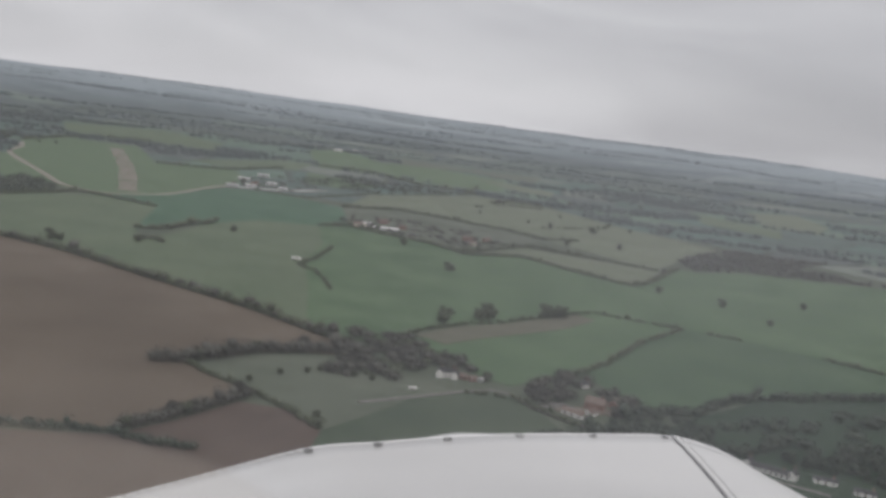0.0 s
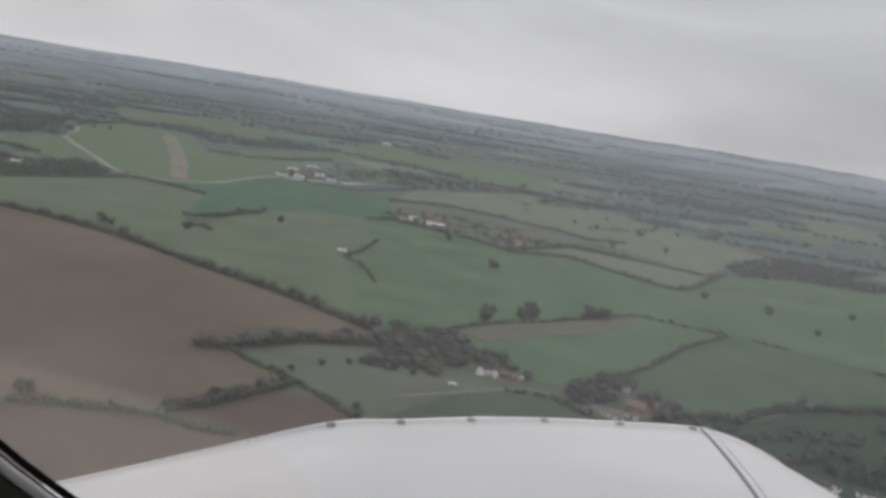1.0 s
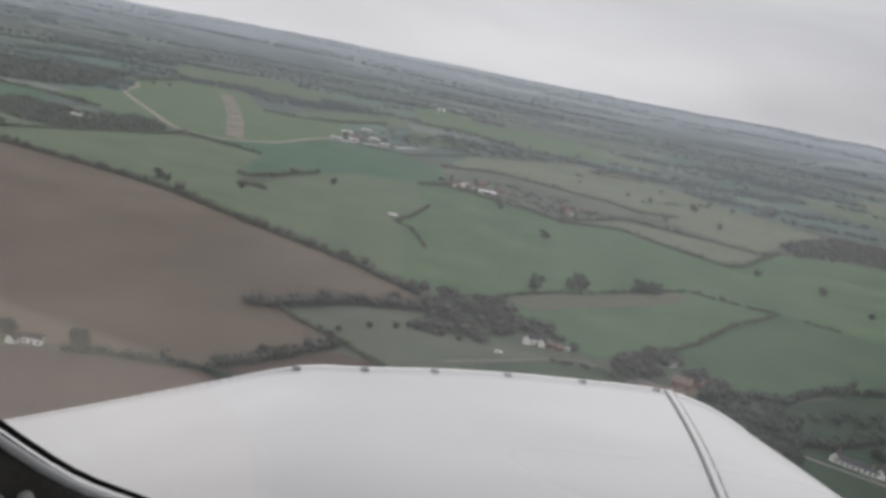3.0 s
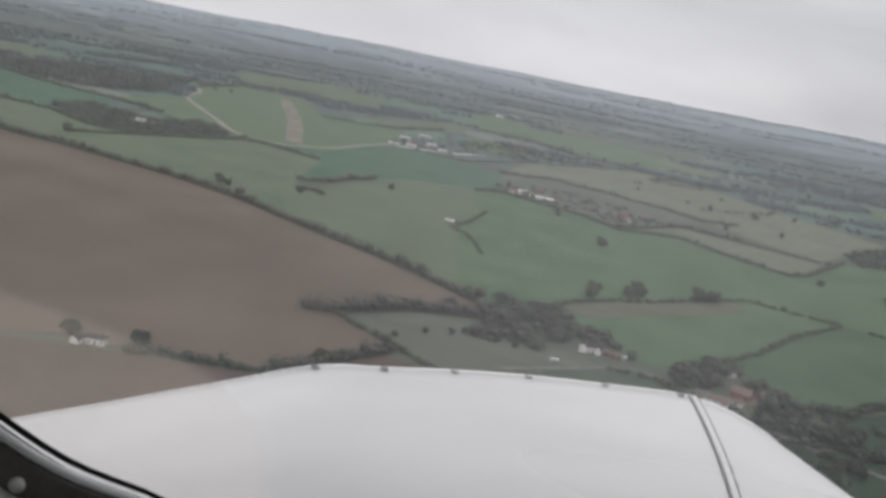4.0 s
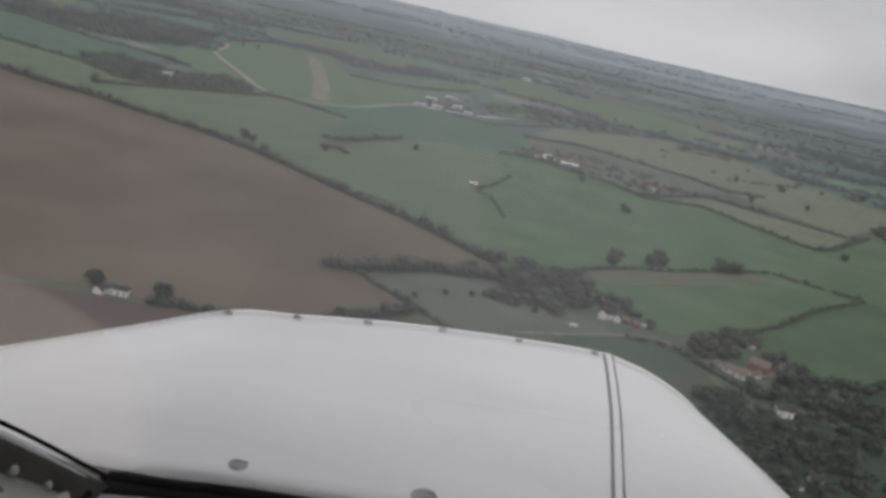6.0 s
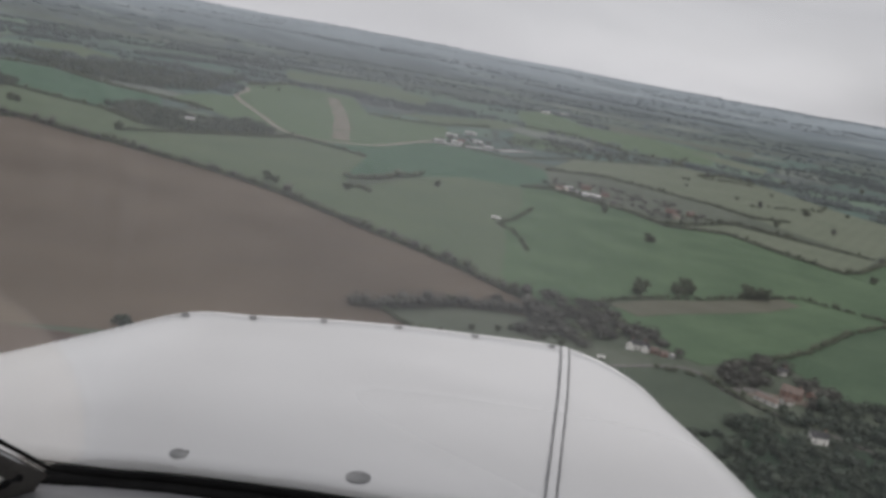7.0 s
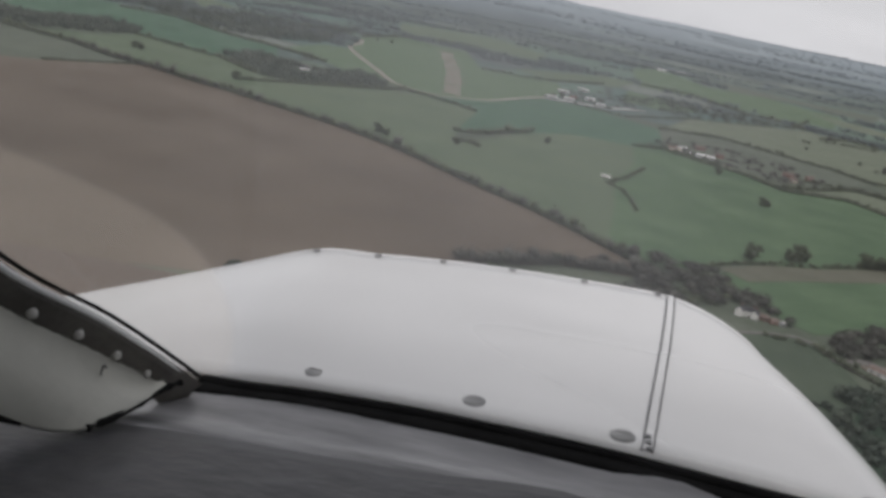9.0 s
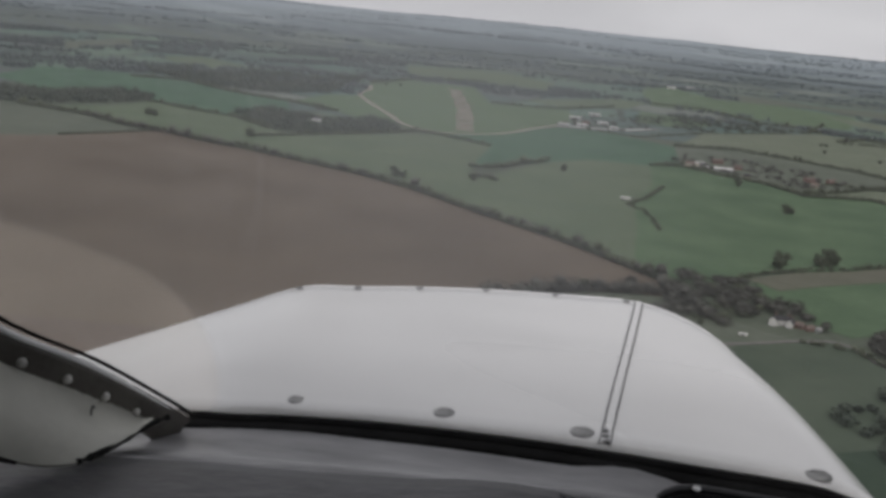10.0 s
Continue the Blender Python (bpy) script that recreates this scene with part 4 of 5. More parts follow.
KINDS = [make_tree(12, 7.0, 11, LEAF), make_tree(15, 7.5, 12, TWIG), make_tree(9.5, 5.6, 13, LEAF), make_tree(17, 7.0, 14, TWIG), make_tree(8, 4.2, 15, LEAF), make_tree(9.5, 7.8, 16, EVERGREEN)]
TREE_LABELS = ["broad dark green hedgerow tree", "bare brown spreading tree", "rounded dark green tree", "tall bare brown tree", "small dark field tree", "broad low dark evergreen tree beside the farmhouse"]
used = set()


def tree(x, y, kind, scale=1.0):
    m = pose(x, y, 0.3, 0, 0, (x * 37 + y * 61) % 360)
    if kind not in used:
        used.add(kind)
        ob = KINDS[kind]
        ob.scale = (scale, scale, scale)
        ob.matrix_basis = m @ Matrix.Diagonal((scale, scale, scale, 1))
    else:
        ob = copy_thing(KINDS[kind], m)
        ob.matrix_basis = m @ Matrix.Diagonal((scale, scale, scale, 1))
    return tagged(ob, TREE_LABELS[kind], "tree", group="trees")


SINGLE = [(-403, 1029, 0, 1.1), (-392, 1026, 2, 1), (6, 1176, 0, 1), (12, 1180, 2, 0.9), (8, 872, 0, 1.4), (47, 915, 0, 1.5), (40, 908, 2, 1.3),
          (104, 962, 0, 1.3), (112, 968, 2, 1.45), (121, 972, 0, 1.15), (-329, 1082, 2, 1), (-264, 1256, 2, 1), (190, 1593, 0, 1.3), (303, 1393, 1, 1),
          (390, 1513, 0, 1.2), (368, 1541, 1, 1.1), (265, 1226, 2, 1), (-221, 489, 5, 1.0), (-257, 482, 5, 0.95), (-655, 1156, 0, 1.1),
          (-850, 1215, 0, 1), (-838, 1212, 2, 1.1), (-133, 527, 1, 0.75), (-128, 534, 0, 0.8), (-108, 577, 1, 0.8), (-150, 500, 0, 0.7), (-120, 687, 0, 0.9),
          (-90, 708, 1, 0.9), (-150, 646, 0, 0.8), (-880, 2240, 2, 1.2), (-905, 2210, 2, 1), (-760, 1560, 0, 1), (-740, 1545, 2, 1), (-56, 1344, 0, 1.2),
          (-60, 560, 4, 0.7), (-79, 653, 4, 0.65), (-49, 658, 4, 0.6), (-110, 615, 4, 0.65), (-72, 662, 4, 0.6), (-95, 640, 4, 0.65), (-36, 655, 4, 0.6),
          (330, 1180, 0, 1), (450, 1250, 2, 1), (360, 1090, 4, 1), (494, 2667, 0, 1.6), (261, 1847, 0, 1.5), (267, 1853, 2, 1.3), (182, 1821, 3, 1.1),
          (193, 2309, 1, 1.2), (199, 2301, 2, 1.2), (147, 1882, 2, 1), (284, 2452, 0, 1.3), (96, 2238, 4, 1.3), (104, 2232, 1, 1.1), (57, 1940, 4, 1.1),
          (53, 2068, 4, 1.2), (62, 2072, 2, 1), (280, 1641, 1, 1), (425, 2015, 0, 1.5), (436, 2022, 3, 1.2), (418, 2030, 2, 1.3), (350, 1960, 4, 1.4),
          (225, 2080, 4, 1.2)]
for x, y, kind, s in SINGLE:
    tree(x, y, kind, s * (1.0 if 800 < y < 1300 else 0.75 if y > 1300 else 0.95))


def along(points, step, jitter):
    res = []
    for (x0, y0), (x1, y1) in zip(points, points[1:]):
        n = max(1, int(math.hypot(x1 - x0, y1 - y0) / step))
        for k in range(n):
            t = (k + rng.uniform(0, 1)) / n
            res.append((x0 + (x1 - x0) * t + rng.normal() * jitter, y0 + (y1 - y0) * t + rng.normal() * jitter))
    return res


def hedge(points, label, tall=3.2, wide=1.9, gaps=0.0, step=2.4, mat=None, each=34, size=1.0):
    tall, wide = 1.5 * tall, 1.7 * wide
    spots = [p for p in along(points, step, 0.7) if rng.uniform() > gaps]
    h = [tall * rng.uniform(0.45, 1.15) * (1.7 if rng.uniform() < 0.10 else 1.0) for _ in spots]
    r = [wide * rng.uniform(0.8, 1.2) * (0.7 + 0.3 * k / tall) for k in h]
    me = cloud_mesh("hedge", [(x, y, 0.2) for x, y in spots], r, h, each, size, rng, 0.0)
    return tagged(part("hedge", me, mat or LEAF), label, "hedge", group="hedges", kind="stuff")


hedge([(-1010, 1143), (-889, 1132), (-786, 1091), (-748, 1099), (-669, 1066), (-600, 1055), (-519, 1031), (-433, 1006), (-360, 969), (-298, 925), (-235, 881),
       (-184, 848), (-137, 812), (-100, 779), (-65, 748)], "long dark hedge curving along the brown field", 5.0, 3.2, 0.0, 2.2)
hedge([(-900, 1134), (-786, 1091), (-669, 1066), (-519, 1031), (-433, 1006), (-360, 969), (-298, 925), (-235, 881), (-184, 848), (-137, 812), (-100, 779), (-65, 748)],
      "overgrown bushes and thorn trees in the long hedge", 6.5, 4.2, 0.62, 4.0, TWIG, 60, 1.1)
hedge([(-790, 956), (-770, 1029), (-748, 1098)], "thin hedge at the brown field's corner", 2.2, 1.3)
hedge([(-948, 1355), (-860, 1330), (-773, 1316), (-678, 1248)], "dark hedge leading to the wood", 4.0, 2.2)
hedge([(-1220, 1681), (-1126, 1728), (-941, 1629), (-844, 1615), (-722, 1564)], "hedge below the far wood", 4.5, 2.6)
hedge([(-655, 1156), (-619, 1238), (-544, 1403), (-537, 1451), (-495, 1439), (-402, 1394)], "dark hedge below the airfield", 3.6, 2.2)
hedge([(-153, 1071), (-143, 1120), (-137, 1234)], "broken hedge beside the white trailer", 2.4, 1.5, 0.1)
hedge([(-150, 1069), (-131, 1048), (-116, 1006), (-103, 958)], "thin hedge in the green field", 1.9, 1.4, 0.25)
hedge([(-361, 1171), (-332, 1203), (-321, 1263), (-301, 1316)], "bushy hedge fragment", 5.0, 3.6, 0.1)
hedge([(-336, 1105), (-322, 1113), (-304, 1098)], "short bushy hedge", 4.5, 3.2, 0.1)
hedge([(-180, 1427), (-141, 1463), (-83, 1421), (-28, 1400), (25, 1342), (84, 1441), (125, 1519), (209, 1468)], "dark hedge below the farm", 4.5, 2.6)
hedge([(-181, 1716), (-94, 1796), (3, 1747), (92, 1704), (156, 1633), (218, 1680)], "hedge behind the farm", 4.5, 2.8)
hedge([(-30, 793), (-6, 837), (20, 869), (67, 915), (103, 960), (157, 1020), (244, 996)], "thin hedge with three trees", 2.6, 1.6, 0.25)
hedge([(-178, 571 + 60), (-157, 640), (-143, 655), (-120, 686), (-88, 706), (-64, 716), (-46, 710)], "tall bushy hedge below the brown field", 7.5, 4.2, 0.0, 2.2, TWIG, 80)
hedge([(-156, 638), (-131, 614), (-106, 596), (-79, 569), (-54, 539)], "hedge between meadow and ploughed land", 3.0, 1.8, 0.1)
hedge([(-153, 497), (-133, 527), (-108, 575), (-104, 590)], "row of bushes across the ploughed land", 5.0, 3.2, 0.1, 2.2, TWIG, 70)
hedge([(-223, 474), (-205, 482), (-181, 486), (-154, 492), (-129, 483), (-110, 484)], "dark low hedge from the farmhouse", 3.6, 2.2, 0.0, 2.2, EVERGREEN, 50)
hedge([(46, 1479), (128, 1497), (206, 1469), (302, 1432)], "upper one of two parallel hedges", 3.6, 2.0)
hedge([(23, 1332), (106, 1383), (173, 1303), (235, 1248), (261, 1283), (345, 1489)], "lower one of two parallel hedges", 4.0, 2.4)
hedge([(111, 750), (143, 801), (185, 897), (244, 996)], "dark hedge across the green fields", 2.8, 1.9, 0.25)
hedge([(267, 991), (299, 979)], "short broken hedge", 2.6, 1.8, 0.2)
hedge([(366, 938), (408, 905)], "short dark hedge in the green field", 2.8, 1.9, 0.1)
hedge([(128, 641), (151, 664), (183, 674), (216, 721), (245, 741), (276, 755), (369, 802)], "row of bare bushes and trees", 5.5, 2.9, 0.05, 3.2, EVERGREEN, 70, 1.2)
hedge([(139, 610), (165, 607), (176, 590), (198, 600), (227, 626)], "dark trees beside the cottages", 5.5, 2.8, 0.1, 3.0, EVERGREEN, 70, 1.2)
hedge([(26, 655), (60, 658), (69, 641), (91, 618), (130, 596)], "roadside bushes", 3.2, 2.0, 0.3, 2.6)
hedge([(-356, 2661), (-227, 2695), (-74, 2448), (29, 2447), (54, 2375)], "far dark hedge", 6, 4, 0.0, 4)
hedge([(-349, 1806), (-251, 1794), (-164, 2027), (-7, 2273)], "dark hedge from the hangars", 2.6, 3.0, 0.25, 4)
hedge([(94, 2167), (154, 2220), (200, 2201)], "dark bushes along a far field edge", 5, 3.2, 0.25, 4)
hedge([(64, 2666), (29, 2333), (-39, 2307)], "broken belt of bushes beyond the hangars", 5, 3.5, 0.3, 4)
hedge([(150, 1790), (230, 1880), (300, 1960), (330, 2080)], "broken hedge across the pale pasture", 4.5, 3.0, 0.5, 4)
hedge([(86, 2204), (149, 2347), (181, 2282), (227, 2291)], "broken far hedge with trees", 6, 3.5, 0.2, 4)
hedge([(-611, 2087), (-525, 2115), (-468, 2188), (-406, 2417)], "hedge along the airfield's far side", 5, 3.5, 0.0, 4)
hedge([(-951, 2228), (-952, 2486), (-895, 2708), (-828, 2763)], "hedge behind the airfield", 5, 3.5, 0.0, 4)


def wood(outline, label, spacing=8.0, tall=11.0, each=60, size=1.5, mat=None, thin=0.0, glade=None):
    xs, ys = [p[0] for p in outline], [p[1] for p in outline]
    spots = []
    x = min(xs)
    while x < max(xs):
        y = min(ys)
        while y < max(ys):
            px, py = x + rng.normal() * spacing * 0.35, y + rng.normal() * spacing * 0.35
            if inside(px, py, outline) and rng.uniform() > thin and not (glade and math.hypot(px - glade[0], py - glade[1]) < glade[2]):
                spots.append((px, py, 0.0))
            y += spacing
        x += spacing
    if not spots:
        return None
    h = tall * rng.uniform(0.4, 1.3, len(spots))
    r = spacing * 0.66 * rng.uniform(0.6, 1.35, len(spots))
    me = cloud_mesh("wood", spots, r, h, each, size, rng, 0.05)
    return tagged(part("wood", me, mat or WOOD), label, "wood", group="woods", kind="stuff")


wood([(-792, 1346), (-816, 1453), (-763, 1467), (-672, 1408), (-651, 1484), (-659, 1560), (-580, 1485), (-547, 1398), (-621, 1243), (-678, 1248)], "dark wood beside the airfield", 9, 10, 60, 1.5, WOOD, 0.28, (-672, 1377, 30))
wood([(-1296, 1822), (-1309, 2008), (-1192, 1893), (-1210, 2132), (-1034, 2176), (-1019, 2385), (-945, 2104), (-873, 1846), (-933, 1714), (-1048, 1688), (-1126, 1730)], "broad dark wood behind the crops", 11, 12, 46, 1.9, WOOD, 0.3)
wood([(-1300, 1250), (-1132, 1285), (-1093, 1309), (-1048, 1447), (-984, 1420), (-942, 1353), (-980, 1223), (-1010, 1150), (-1200, 1120)], "dark belt of trees", 9, 10, 50, 1.6, WOOD, 0.2)
wood([(-76, 779), (-53, 794), (-27, 803), (2, 766), (24, 741), (41, 700), (54, 682), (36, 692), (20, 705), (2, 708), (-13, 690), (-20, 642), (-37, 654), (-64, 655), (-78, 672), (-62, 724)], "bare wood round the white house", 9.0, 8.0, 240, 1.0, TWIG, 0.46)
wood([(-70, 770), (-27, 800), (20, 741), (41, 705), (2, 720), (-20, 660), (-60, 665), (-60, 724)], "green bushes among the bare trees", 10, 5.0, 140, 0.9, LEAF, 0.6)
wood([(63, 689), (86, 720), (111, 745), (121, 712), (104, 700), (104, 675), (90, 655), (70, 650)], "bare trees beside the hamlet", 8.5, 9.0, 240, 1.0, TWIG, 0.25)
wood([(120, 700), (148, 689), (140, 650), (122, 640), (122, 675)], "garden trees behind the brick house", 7, 8, 110, 1.2, TWIG, 0.3)
wood([(102, 625), (120, 637), (135, 640), (165, 660), (185, 634), (166, 547), (130, 543), (112, 553), (100, 600)], "scattered trees and gardens", 8, 8, 120, 1.3, EVERGREEN, 0.4)
wood([(80, 500), (110, 540), (150, 530), (170, 480), (120, 450), (85, 455)], "garden trees round the bungalows", 8, 7, 120, 1.3, EVERGREEN, 0.4)
wood([(40, 520), (73, 587), (96, 594), (100, 565), (113, 553), (140, 560), (148, 531), (100, 500), (68, 470)], "dark trees below the paddock", 8, 7, 120, 1.3, EVERGREEN, 0.35)
wood([(145, 625), (240, 690), (300, 735), (420, 760), (470, 690), (400, 610), (260, 625), (200, 612)], "tree rows in the damp meadow", 13, 7, 110, 1.4, EVERGREEN, 0.6)
wood([(215, 600), (290, 640), (330, 610), (300, 560), (240, 580)], "trees behind the cottages", 7, 9, 120, 1.3, EVERGREEN, 0.3)
wood([(357, 1568), (493, 1832), (700, 1860), (586, 1700), (700, 1600), (523, 1555), (445, 1537), (366, 1476)], "brown wood beyond the green field", 10, 9, 44, 1.6, TWIG, 0.42)
wood([(-170, 1480), (-150, 1600), (-60, 1640), (40, 1590), (90, 1540), (70, 1450), (20, 1380), (-40, 1420), (-100, 1450)], "trees between the farm houses", 11, 7, 50, 1.4, TWIG, 0.78)
wood([(-420, 1840), (-400, 2160), (-300, 2150), (-240, 1990), (-290, 1860)], "scattered trees round the hangars", 12, 5, 50, 1.5, TWIG, 0.9)
wood([(-340, 2120), (-250, 2420), (-60, 2400), (-10, 2280), (-170, 2040)], "belt of trees beyond the airfield", 12, 8, 40, 1.8, WOOD, 0.72)


def far_woods():
    """Woods and hedges over the distant country, with the open fields left clear."""
    spots, count = [], 0
    while count < 330:
        ang = radians(rng.uniform(-50, 34))
        r = math.sqrt(rng.uniform(1750 ** 2, 4850 ** 2))
        cx, cy = math.sin(ang) * r, math.cos(ang) * r
        if any(inside(cx, cy, f) for f in FIELDS):
            continue
        count += 1
        far = r > 3650
        if far and count % 2:
            continue
        lw, ld = (rng.uniform(160, 620), rng.uniform(5, 26)) if far else (rng.uniform(60, 330), rng.uniform(6, 48))
        turn = -ang + rng.normal() * (0.03 if far else 0.35)
        for k in range(int(lw * ld / (70 if far else 75)) + 8):
            u, v = rng.uniform(-1, 1) * lw, rng.uniform(-1, 1) * ld
            if (u / lw) ** 2 + (v / ld) ** 2 > 1:
                continue
            x, y = cx + u * math.cos(turn) - v * math.sin(turn), cy + u * math.sin(turn) + v * math.cos(turn)
            q = math.hypot(x, y)
            if q < 4880 and not any(inside(x, y, f) for f in FIELDS):
                spots.append((x, y, ground_height(q, math.atan2(y, x)) - 0.5))
    for near, mat, tall, label in ((True, HAZED_WOOD, 11.0, "haze-coloured woods spread over distant farmland"), (False, HAZED_HILL_WOOD, 5.0, "thin belts of haze-coloured trees on the far rim")):
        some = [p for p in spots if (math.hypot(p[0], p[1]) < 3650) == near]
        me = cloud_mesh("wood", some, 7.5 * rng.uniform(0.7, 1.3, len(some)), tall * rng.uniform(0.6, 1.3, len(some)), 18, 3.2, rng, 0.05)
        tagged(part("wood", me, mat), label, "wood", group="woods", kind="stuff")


far_woods()


# ---- the aeroplane: nose, windscreen and cabin front, in metres from the cockpit point ----
plane = empty("aeroplane", 0, 0, H)
tagged(plane, "white light aeroplane seen over its engine cowling", "aeroplane")

FRONT = [(-1.15, 1.249, -0.627), (-0.95, 1.198, -0.527), (-0.796, 1.158, -0.451), (-0.62, 1.113, -0.363), (-0.483, 1.077, -0.295), (-0.398, 1.112, -0.287), (-0.308, 1.152, -0.280),
         (-0.209, 1.192, -0.275), (-0.103, 1.226, -0.271), (0.005, 1.260, -0.269), (0.066, 1.264, -0.275), (0.120, 1.268, -0.292),
         (0.160, 1.271, -0.313), (0.194, 1.273, -0.343), (0.218, 1.274, -0.400), (0.230, 1.270, -0.600)]
BACK = [(-1.05, 0.970, -0.660), (-0.80, 0.860, -0.520), (-0.62, 0.790, -0.425), (-0.50, 0.758, -0.392), (-0.40, 0.745, -0.372), (-0.324, 0.745, -0.357), (-0.206, 0.740, -0.336), (-0.095, 0.740, -0.322),
        (0.010, 0.740, -0.311), (0.100, 0.740, -0.304), (0.180, 0.742, -0.300), (0.256, 0.750, -0.298), (0.318, 0.760, -0.302), (0.378, 0.770, -0.326),
        (0.420, 0.770, -0.390), (0.440, 0.765, -0.600)]
front = smooth_line(FRONT, 5)
back = smooth_line(BACK, 5)


def top_point(a, b, s):
    """Between the front rim (s=0) and the windscreen base (s=1), slightly crowned."""
    p = a.lerp(b, s)
    return p + Vector((0, 0, 0.012 * math.sin(math.pi * s)))


rows = [[top_point(a, b, k / 14) for a, b in zip(front, back)] for k in range(15)]
cowling = part("cowling", loft(rows, 0.003), PAINT, plane, "white painted metal engine cowling", smooth=True)

# rolled lip along the front rim, its highlight painted white, and its row of pins on the sloped side
part("lip", tube([p + Vector((0, 0.001, 0.0025)) for p in front[:-4]], [0.0020] * len(front[:-4]), 8), LIP, cowling, "rolled front lip, whitened for its highlight", smooth=True)
for k in range(40):
    q = k * 0.5
    p = front[int(q)].lerp(front[int(q) + 1], q % 1)
    part("hinge_pin", box(0.016, 0.0016, 0.0016, p.x, p.y - 0.006, p.z + 0.0032, 0.0005), EDGE, cowling)

# double seam of the side panel with its hinge
def skin(u, s):
    """The cowling's skin: u counts along the rim, s goes back to the windscreen."""
    k = min(int(u), len(front) - 2)
    return top_point(front[k].lerp(front[k + 1], u - k), back[k].lerp(back[k + 1], u - k), s)


def seam_point(s):
    return skin(46.3 - 3.0 * s, s)


def seam_strip(offset, width, lift, mat, name, wob=0.0):
    line_l, line_r = [], []
    for k in range(43):
        s = 0.985 * k / 42
        p = seam_point(s) + Vector((offset + wob * math.sin(k * 1.9), 0, lift))
        line_l.append(p - Vector((width / 2, 0, 0)))
        line_r.append(p + Vector((width / 2, 0, 0)))
    return part(name, loft([line_l, line_r], 0.0015), mat, cowling)


seam_strip(-0.0062, 0.0021, 0.0030, GROOVE, "seam_gap", 0.0005)
seam_strip(0.0062, 0.0021, 0.0030, GROOVE, "seam_gap", 0.0006)
seam_strip(0.0, 0.0080, 0.0046, PAINT, "hinge_strip")
for k in range(3):
    p = seam_point(0.935 + 0.022 * k)
    part("hinge_knuckle", box(0.008, 0.009, 0.004, p.x - 0.002 + 0.002 * k, p.y, p.z + 0.0060, 0.0015), DULL, cowling)


def dome(radius, height, segs=14):
    bm = bmesh.new()
    rings = [(1.0, 0.0), (0.96, 0.45), (0.75, 0.8), (0.4, 0.97)]
    vs = [[bm.verts.new((radius * q * math.cos(2 * math.pi * k / segs), radius * q * math.sin(2 * math.pi * k / segs), height * z)) for k in range(segs)] for q, z in rings]
    for a, b in zip(vs, vs[1:]):
        for k in range(segs):
            bm.faces.new((a[k], a[(k + 1) % segs], b[(k + 1) % segs], b[k]))
    bm.faces.new(vs[-1])
    bm.faces.new(vs[0][::-1])
    return bm


def stud(name, x, y, z, radius, height, mat, parent, tilt=(0, 0, 0), wide=1.0, slot=True):
    bm = dome(radius, height)
    if slot:
        add_box(bm, radius * 1.1, radius * 0.16, height * 0.3, pose(0, 0, height * 0.98))
    bmesh.ops.transform(bm, matrix=pose(x, y, z, *tilt) @ Matrix.Diagonal((wide, 1, 1, 1)), verts=bm.verts)
    return part(name, bm, mat, parent, smooth=True)


for x, y, z in FRONT[4:10]:
    stud("fastener", x, y - 0.008, z + 0.0026, 0.0052, 0.0032, DULL, cowling, (0, -10, 0), 1.25)
for x, y, z in [(-0.330, 0.778, -0.3490), (-0.130, 0.772, -0.3185), (0.040, 0.768, -0.3020), (0.300, 0.778, -0.2955)]:
    stud("fastener", x, y, z, 0.0135, 0.0058, DULL, cowling, (3, -4, 0), 1.1)
for u, at, r, wide in [(41.6, 0.60, 0.0050, 2.0), (42.8, 0.68, 0.0040, 1.5), (43.5, 0.57, 0.0030, 1.4), (38.5, 0.55, 0.0045, 2.4), (44.2, 0.50, 0.0034, 1.6), (40.2, 0.74, 0.0036, 2.0)]:
    p = skin(u, at)
    stud("paint_chip", p.x, p.y, p.z + 0.0016, r, 0.0007, LIP, cowling, wide=wide, slot=False)
# shallow rivet dimples beside the seam
for k in range(15):
    at = 0.08 + 0.058 * k
    p = seam_point(at) + Vector((0.021 + 0.002 * (k % 3), 0, -0.0006))
    stud("rivet", p.x, p.y, p.z, 0.0050, 0.0022, PAINT, cowling, wide=2.2, slot=False)

# nose bowl, spinner and propeller ahead of the rim
bm = bmesh.new()
bmesh.ops.create_uvsphere(bm, u_segments=40, v_segments=20, radius=1.0)
bmesh.ops.transform(bm, matrix=pose(-0.225, 1.30, -0.582) @ Matrix.Diagonal((0.30, 0.18, 0.267, 1)), verts=bm.verts)
part("nose_bowl", bm, PAINT, plane, smooth=True)
bm = bmesh.new()
bmesh.ops.create_uvsphere(bm, u_segments=28, v_segments=14, radius=1.0)
bmesh.ops.transform(bm, matrix=pose(-0.25, 1.56, -0.86) @ Matrix.Diagonal((0.13, 0.20, 0.13, 1)), verts=bm.verts)
part("spinner", bm, PAINT, plane, smooth=True)
for s in (-1, 1):
    secs = []
    for k in range(9):
        r = 0.10 + 0.095 * k
        chord = 0.055 + 0.035 * math.sin(math.pi * min(1, k / 7.0))
        if k == 8:
            chord *= 0.55
        tw = radians(48 - 4 * k)
        ring = [Vector((r * s, chord * math.sin(tw) * math.cos(a) - 0.010 * math.cos(tw) * math.sin(a), chord * math.cos(tw) * math.cos(a) + 0.010 * math.sin(tw) * math.sin(a)))
                for a in (2 * math.pi * j / 10 for j in range(11))]
        secs.append([pose(-0.25, 1.58, -0.88, 0, -3, 0) @ q for q in ring])
    part("propeller_blade", loft(secs), BLADE, plane, "black painted propeller blade", smooth=True)

